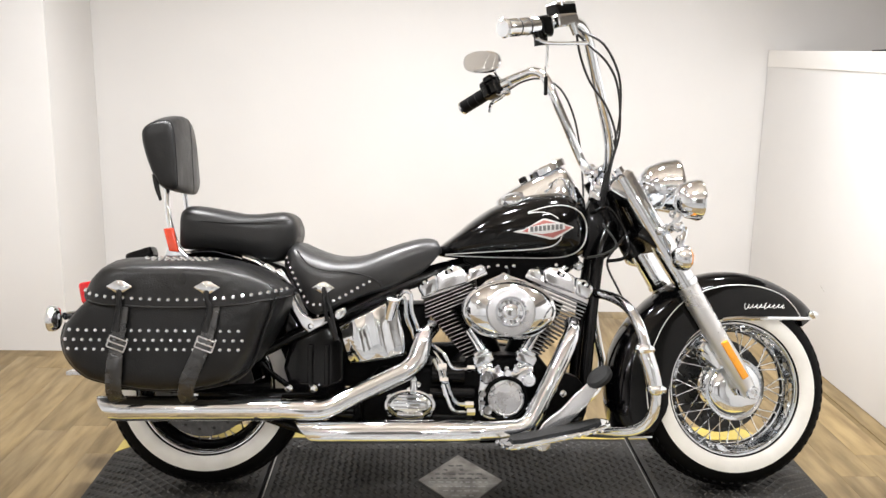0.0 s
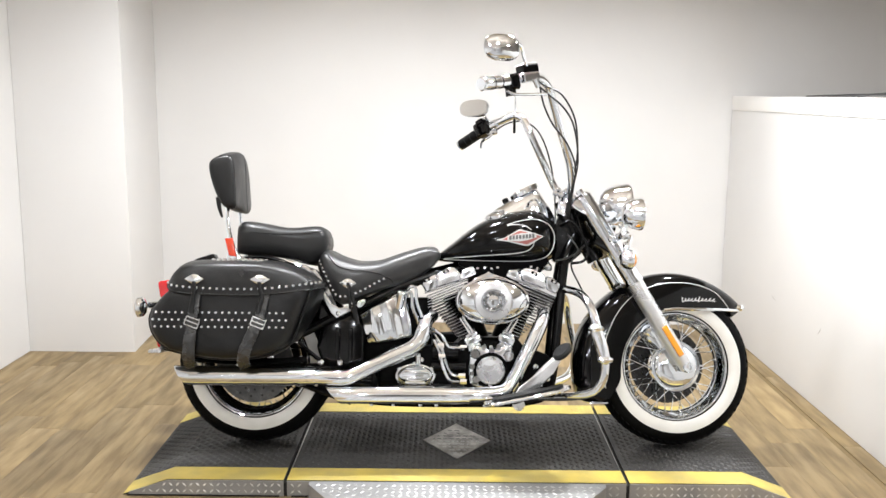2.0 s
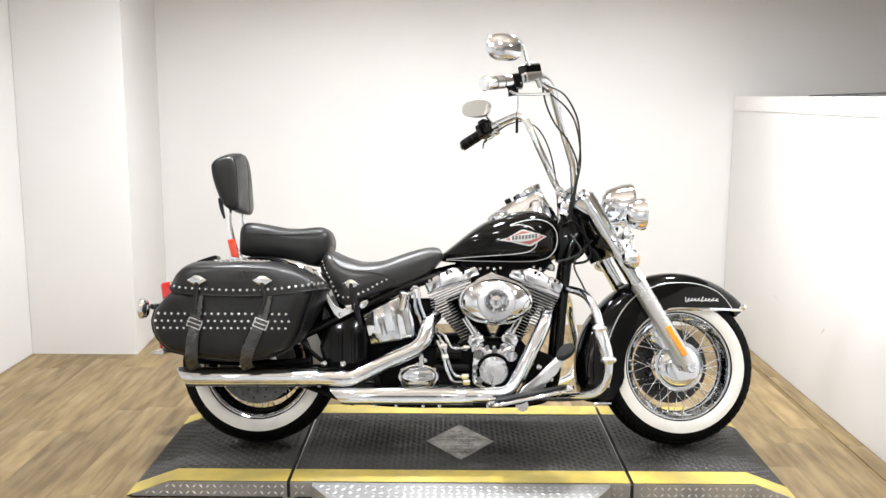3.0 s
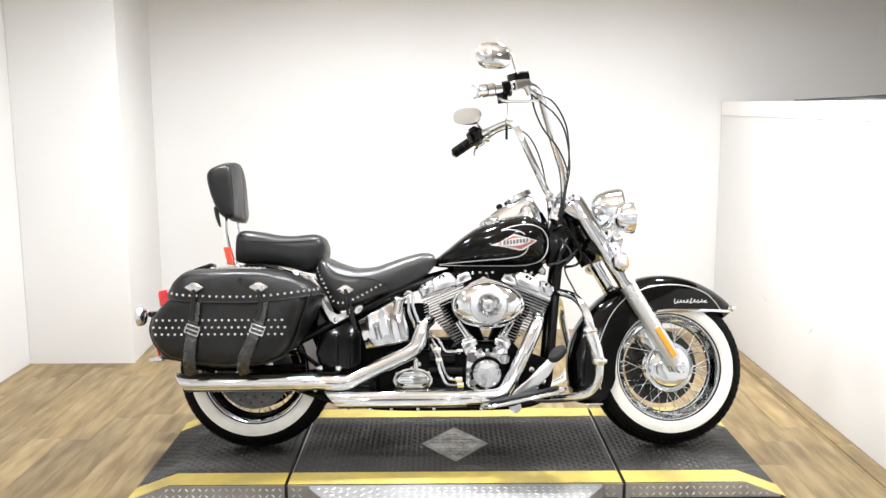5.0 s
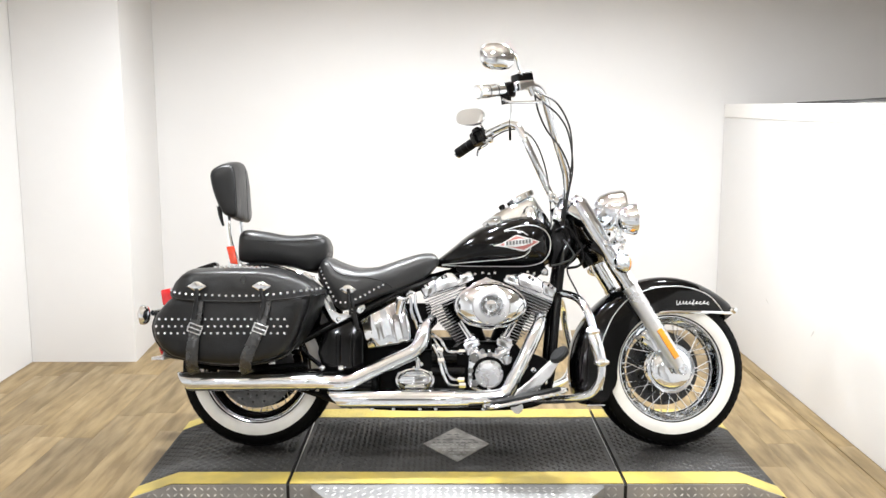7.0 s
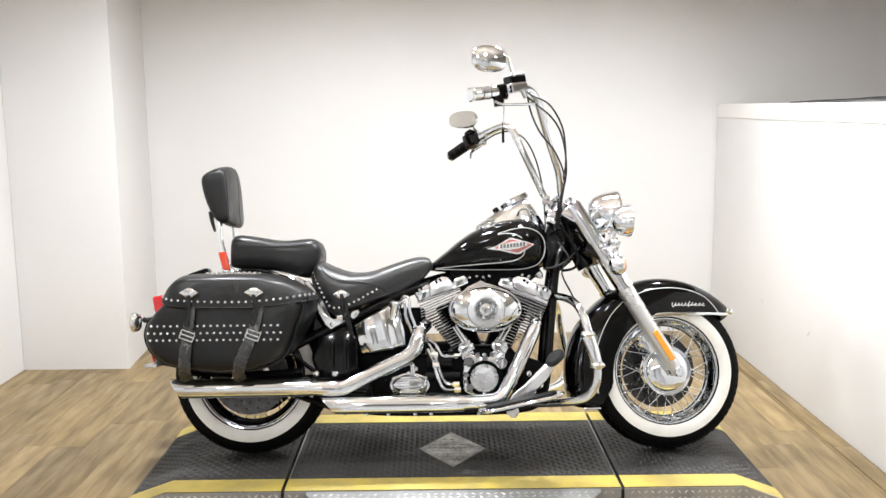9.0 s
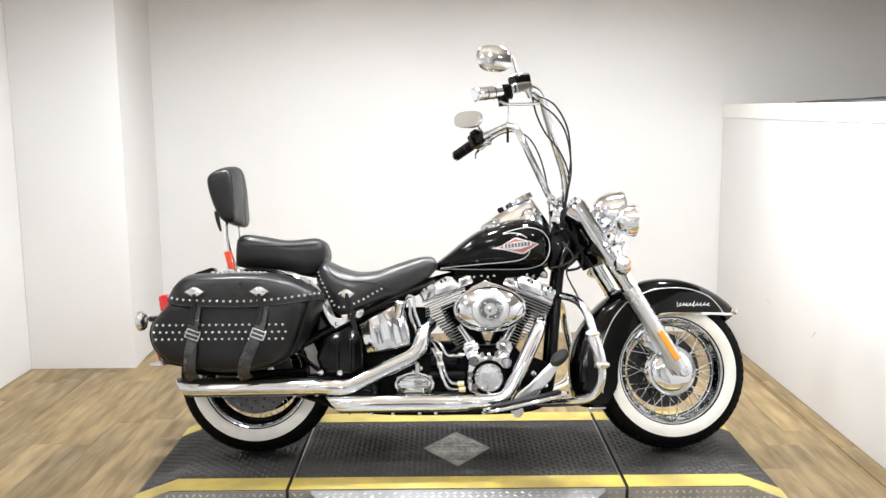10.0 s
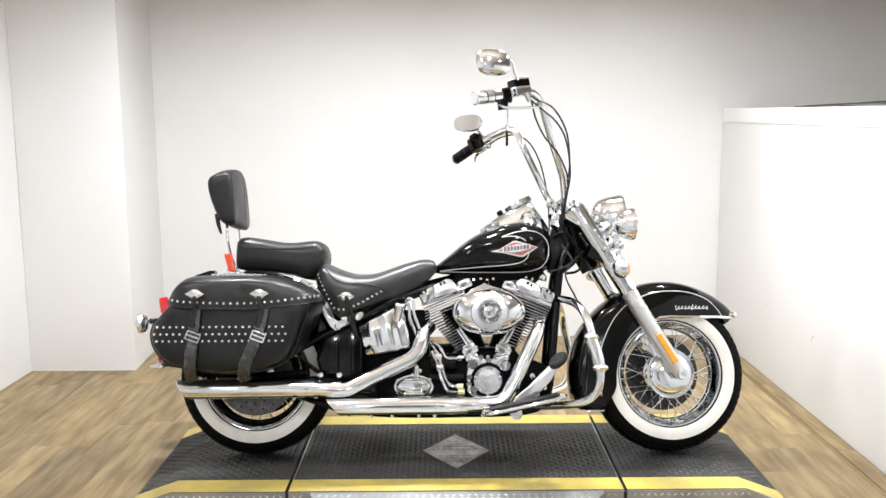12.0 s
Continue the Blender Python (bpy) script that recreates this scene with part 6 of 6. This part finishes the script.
bike_frame = part("frame", Shape()
             .tube([(1.255, -0.02, 0.80), (1.215, -0.055, 0.73), (1.198, -0.072, 0.66), (1.175, -0.085, 0.45), (1.160, -0.09, 0.30), (1.135, -0.095, 0.21), (1.06, -0.10, 0.172), (0.80, -0.11, 0.165), (0.50, -0.11, 0.170), (0.40, -0.11, 0.20)], 0.0185, 14)
             .tube([(1.255, 0.02, 0.80), (1.215, 0.055, 0.73), (1.198, 0.072, 0.66), (1.175, 0.085, 0.45), (1.160, 0.09, 0.30), (1.135, 0.095, 0.21), (1.06, 0.10, 0.172), (0.80, 0.11, 0.165), (0.50, 0.11, 0.170), (0.40, 0.11, 0.20)], 0.0185, 14)
             .tube([(1.22, 0, 0.80), (1.10, 0, 0.73), (0.80, 0, 0.67), (0.62, -0.0, 0.62)], 0.026, 14)
             .tube([(0.72, -0.09, 0.645), (0.58, -0.125, 0.595), (0.447, -0.135, 0.532), (0.34, -0.14, 0.482), (0.235, -0.14, 0.428), (0.10, -0.14, 0.36), (0.03, -0.14, 0.31)], 0.017, 14)
             .tube([(0.72, 0.09, 0.645), (0.58, 0.125, 0.595), (0.447, 0.135, 0.532), (0.34, 0.14, 0.482), (0.235, 0.14, 0.428), (0.10, 0.14, 0.36), (0.03, 0.14, 0.31)], 0.017, 14)
             .tube([(0.46, -0.12, 0.50), (0.43, -0.125, 0.35), (0.41, -0.12, 0.22)], 0.017, 12)
             .tube([(0.46, 0.12, 0.50), (0.43, 0.125, 0.35), (0.41, 0.12, 0.22)], 0.017, 12)
             .tube([(0.42, -0.125, 0.30), (0.22, -0.13, 0.29), (0.03, -0.13, 0.30)], 0.018, 12), frame_black, bike, "glossy black tubular frame")
part("frame_bolt", Shape().lathe([(0.015, -0.05), (0.015, 0.004), (0.010, 0.010), (0.002, 0.011)], NEAR((1.135, -0.12, 0.675)), 16), chrome, bike_frame)
part("splash_guard", Shape().plate([(0.292, 0.452), (0.40, 0.50), (0.452, 0.45), (0.450, 0.285), (0.30, 0.285), (0.272, 0.37)], -0.145, -0.10, 0.014), gloss_black, bike, "black plastic inner fender panel")
part("guard_rib", Shape().box((0.352, -0.148, 0.375), (0.016, 0.016, 0.13), None, 0.004).box((0.40, -0.148, 0.37), (0.014, 0.016, 0.14), None, 0.003), gloss_black, bike)
rail = part("frame_cover", Shape().plate([(0.256, 0.622), (0.274, 0.626), (0.330, 0.534), (0.362, 0.516), (0.404, 0.527), (0.417, 0.513), (0.382, 0.495), (0.351, 0.478), (0.330, 0.496)], -0.190, -0.172, 0.004), chrome, bike, "chrome seat rail cover")
part("bolt", Shape().lathe([(0.009, -0.01), (0.009, 0.003), (0.005, 0.006), (0.001, 0.006)], NEAR((0.357, -0.190, 0.496)), 12), chrome, rail)
part("rail_end", Shape().plate([(0.418, 0.527), (0.428, 0.544), (0.450, 0.553), (0.461, 0.545), (0.452, 0.527), (0.434, 0.513)], -0.200, -0.170, 0.008), chrome, rail)
part("tie", Shape().tube([(0.408, -0.200, 0.520), (0.418, -0.203, 0.495), (0.431, -0.200, 0.458)], [0.006, 0.007, 0.008], 8, 4, flat=0.4), leather, rail, "loose leather tie end")
part("footpeg_mount", Shape().tube([(0.293, -0.15, 0.316), (0.235, -0.17, 0.365), (0.215, -0.18, 0.39)], 0.008, 8).ball((0.293, -0.155, 0.316), 0.014), frame_black, bike)
for c in ((0.293, -0.165, 0.314), (0.362, -0.155, 0.312)):
    part("bolt", Shape().lathe([(0.012, -0.02), (0.012, 0.004), (0.008, 0.008), (0.002, 0.0085)], NEAR(c), 8), chrome, bike)
part("battery_box", Shape().box((0.555, 0.02, 0.43), (0.29, 0.20, 0.25), None, 0.02), engine_black, bike, "black battery box")
part("luggage_bracket", Shape().box((-0.185, 0.02, 0.690), (0.085, 0.07, 0.036), Matrix.Rotation(radians(-18), 4, "Y"), 0.014), frame_black, bike)
part("bracket_plate", Shape().box((-0.165, 0.0, 0.668), (0.09, 0.06, 0.010), Matrix.Rotation(radians(-12), 4, "Y"), 0.003), chrome, bike)
part("coil_bracket", Shape().plate([(0.800, 0.682), (0.830, 0.668), (0.842, 0.600), (1.00, 0.600), (1.015, 0.668), (1.12, 0.668), (1.15, 0.690), (1.14, 0.705), (0.80, 0.705)], -0.075, 0.075, 0.006), engine_black, bike, "black bracket under the tank")
for cx0, cz0 in ((0.872, 0.668), (0.900, 0.672), (0.925, 0.668), (0.948, 0.672), (1.075, 0.676), (1.100, 0.670)):
    part("bolt", Shape().lathe([(0.0050, -0.01), (0.0050, 0.004), (0.002, 0.005)], NEAR((cx0, -0.080, cz0)), 10), chrome, bike)
for pts in ([(1.075, -0.08, 0.670), (1.09, -0.10, 0.655), (1.105, -0.105, 0.66), (1.125, -0.10, 0.672), (1.15, -0.09, 0.665)], [(0.93, -0.09, 0.66), (0.934, -0.10, 0.63), (0.936, -0.11, 0.61)]):
    part("wire", Shape().tube(pts, 0.0055, 8), frame_black, bike)

# exhaust ------------------------------------------------------------
def slash_tube(p, q, r, cut, n=32):
    """A silencer whose rear end is cut at a slant, with an open mouth."""
    p, q = Vector(p), Vector(q)
    rings = []
    for rr, inset in ((r * 0.86, 0.09), (r * 0.90, 0.0), (r * 0.97, -0.001), (r, 0.003)):
        rings.append([(p.x + inset + cut * (0.5 - 0.5 * math.sin(a)), p.y + rr * math.cos(a), p.z + rr * math.sin(a)) for a in (2 * math.pi * j / n for j in range(n))])
    rings += [[(x, p.y + (q.y - p.y) * (x - p.x) / (q.x - p.x) + rr * math.cos(a), p.z + (q.z - p.z) * (x - p.x) / (q.x - p.x) + rr * math.sin(a)) for a in (2 * math.pi * j / n for j in range(n))]
              for x, rr in ((p.x + cut + 0.02, r), (q.x - 0.03, r), (q.x, r * 0.9))]
    return Shape().rings(rings)


muffler = part("muffler", slash_tube((-0.215, -0.275, 0.273), (0.285, -0.262, 0.274), 0.0345, 0.045), chrome, bike, "long chrome slash-cut upper silencer")
part("clamp", Shape().tube([(0.262, -0.262, 0.274), (0.285, -0.261, 0.274)], 0.0345, 24, 1), chrome, muffler)
part("exhaust_pipe", Shape().tube([(0.27, -0.262, 0.272), (0.34, -0.258, 0.268), (0.385, -0.252, 0.267), (0.42, -0.246, 0.275), (0.50, -0.225, 0.312), (0.585, -0.205, 0.350), (0.632, -0.195, 0.372), (0.660, -0.188, 0.400), (0.671, -0.178, 0.432), (0.682, -0.16, 0.468), (0.706, -0.12, 0.492)],
                                  [0.028] * 9 + [0.025, 0.023], 24, 5), chrome, bike, "chrome rear exhaust pipe")
low_muffler = part("muffler", slash_tube((0.322, -0.245, 0.205), (0.825, -0.235, 0.206), 0.0325, 0.055), chrome, bike, "chrome slash-cut lower silencer")
part("clamp", Shape().tube([(0.815, -0.235, 0.207), (0.84, -0.235, 0.207)], 0.0315, 24, 1), chrome, low_muffler)
part("exhaust_pipe", Shape().tube([(0.82, -0.235, 0.207), (0.90, -0.232, 0.210), (0.96, -0.225, 0.216), (0.990, -0.218, 0.238), (1.015, -0.212, 0.285), (1.06, -0.20, 0.375), (1.094, -0.186, 0.445), (1.112, -0.165, 0.483), (1.116, -0.12, 0.505)], [0.0265] * 7 + [0.024, 0.022], 24, 5), chrome, bike, "chrome front exhaust pipe")
part("exhaust_bracket", Shape().tube([(0.20, -0.20, 0.245), (0.30, -0.20, 0.212), (0.41, -0.19, 0.172)], 0.011, 8), frame_black, bike)
for bx in (0.56, 0.72, 0.90, 0.48, 0.66):
    part("rail_bolt", Shape().lathe([(0.0065, -0.02), (0.0065, 0.003), (0.002, 0.0035)], NEAR((bx, -0.134, 0.157)), 8), chrome, bike)

# foot controls and guard ---------------------------------------------
board = part("floorboard", Shape().rings([[(x, y, 0.179 + (x - 0.90) * 0.205 + dz) for x, y in ((0.905, -0.255), (0.897, -0.29), (0.905, -0.345), (0.95, -0.365), (1.10, -0.362), (1.175, -0.335), (1.19, -0.29), (1.18, -0.255))] for dz in (0.0, 0.003, 0.010, 0.012)]), chrome, bike, "chrome rider's floorboard", sharp=30)
part("floorboard_rim", Shape().tube([(0.905, -0.255, 0.186), (0.895, -0.29, 0.184), (0.905, -0.348, 0.186), (0.95, -0.369, 0.1955), (1.10, -0.366, 0.226), (1.177, -0.338, 0.242), (1.193, -0.29, 0.245), (1.182, -0.255, 0.243)], 0.0065, 10), chrome, board)
part("floorboard_pad", Shape().rings([[(x, y, 0.179 + (x - 0.90) * 0.205 + dz) for x, y in ((0.925, -0.262), (0.918, -0.29), (0.925, -0.335), (0.96, -0.352), (1.10, -0.348), (1.16, -0.325), (1.173, -0.29), (1.165, -0.262))] for dz in (0.012, 0.017, 0.019)]), pedal_rubber, board, "black rubber foot pad")
for i in range(12):
    x = 0.935 + i * 0.0205
    part("edge_rivet", Shape().ball((x, -0.371, 0.183 + (x - 0.90) * 0.205), 0.006, 8), chrome, board)
part("board_bracket", Shape().tube([(0.97, -0.12, 0.19), (1.00, -0.22, 0.185), (1.03, -0.26, 0.20)], 0.012, 10).tube([(1.10, -0.12, 0.20), (1.12, -0.20, 0.21), (1.13, -0.26, 0.225)], 0.012, 10)
     , frame_black, bike)
part("board_bolt", Shape().lathe([(0.022, -0.03), (0.022, 0.01), (0.015, 0.014), (0.002, 0.014)], NEAR((1.02, -0.22, 0.172)), 16), brushed, board)
pedal = part("brake_pedal", Shape().plate([(1.000, 0.214), (1.038, 0.204), (1.092, 0.242), (1.140, 0.290), (1.172, 0.344), (1.160, 0.360), (1.144, 0.356), (1.104, 0.320), (1.062, 0.276), (1.016, 0.240)], -0.275, -0.264, 0.004), satin_chrome, bike, "polished brake pedal")
part("pedal_pad", Shape().lathe([(0.026, -0.010), (0.037, -0.008), (0.039, 0.004), (0.032, 0.010), (0.002, 0.012)], turn_to((-0.62, -0.34, 0.70), (1.170, -0.28, 0.370)), 28), pedal_rubber, pedal, "worn black rubber pedal pad")
part("master_cylinder", Shape().plate([(1.035, 0.235), (1.15, 0.235), (1.165, 0.30), (1.13, 0.35), (1.075, 0.37), (1.045, 0.33)], -0.17, -0.11, 0.008), engine_black, bike)
for c in ((1.085, -0.175, 0.306), (1.128, -0.175, 0.262), (1.10, -0.175, 0.238)):
    part("bolt", Shape().lathe([(0.010, -0.03), (0.010, 0.004), (0.003, 0.007)], NEAR(c), 10), chrome, bike)
GUARD = [(1.185, -0.055, 0.592), (1.216, -0.15, 0.590), (1.250, -0.24, 0.568), (1.272, -0.305, 0.520), (1.286, -0.335, 0.455), (1.300, -0.345, 0.39), (1.312, -0.342, 0.33), (1.305, -0.33, 0.27), (1.275, -0.30, 0.228), (1.22, -0.25, 0.208), (1.15, -0.17, 0.195), (1.09, -0.10, 0.19)]
guard = part("engine_guard", Shape().tube(GUARD, 0.0150, 16, 5).tube([(x - 0.01, -y, z) for x, y, z in GUARD], 0.0165, 16, 5), chrome, bike, "chrome engine guard bar")
part("guard_sleeve", Shape().tube([(1.281, -0.337, 0.452), (1.300, -0.346, 0.39), (1.308, -0.345, 0.350)], 0.0215, 16, 3), chrome, guard)
for c in ((1.279, -0.336, 0.455), (1.309, -0.345, 0.347)):
    part("guard_clamp", Shape().ball((c[0], c[1] - 0.004, c[2]), (0.026, 0.024, 0.018), 12).ball((c[0] + 0.02, c[1] - 0.01, c[2]), 0.010, 8), chrome, guard)

# floor planks, last -----------------------------------------------------
PW, PL = 0.127, 0.92
rng = random.Random(5)
plank_mesh = {}
for i in range(int((FLOOR_X1 - FLOOR_X0) / PW) + 1):
    x = FLOOR_X0 + (i + 0.5) * PW
    w = PW - 0.0008
    if x + w / 2 > FLOOR_X1:
        w = max(0.01, 2 * (FLOOR_X1 - x) if FLOOR_X1 > x else 0.02)
    shift = rng.random() * PL
    for j in range(6):
        y1 = BACK_Y - j * PL + shift
        y0 = y1 - PL + 0.0009
        y1c = min(y1, BACK_Y - 0.001)
        y0 = max(y0, -1.249)
        if y1c - y0 < 0.03:
            continue
        L = y1c - y0
        key = (round(w, 3), round(L, 3), rng.randrange(3) if L > PL - 0.01 else 9)
        if key not in plank_mesh:
            plank_mesh[key] = Shape().box((0, 0, -0.004), (w, L, 0.008), None, 0.0006).mesh("plank", plank_mat)
        piece("plank", plank_mesh[key], floor, pose(x, (y0 + y1c) / 2, -0.0002 * rng.random()))
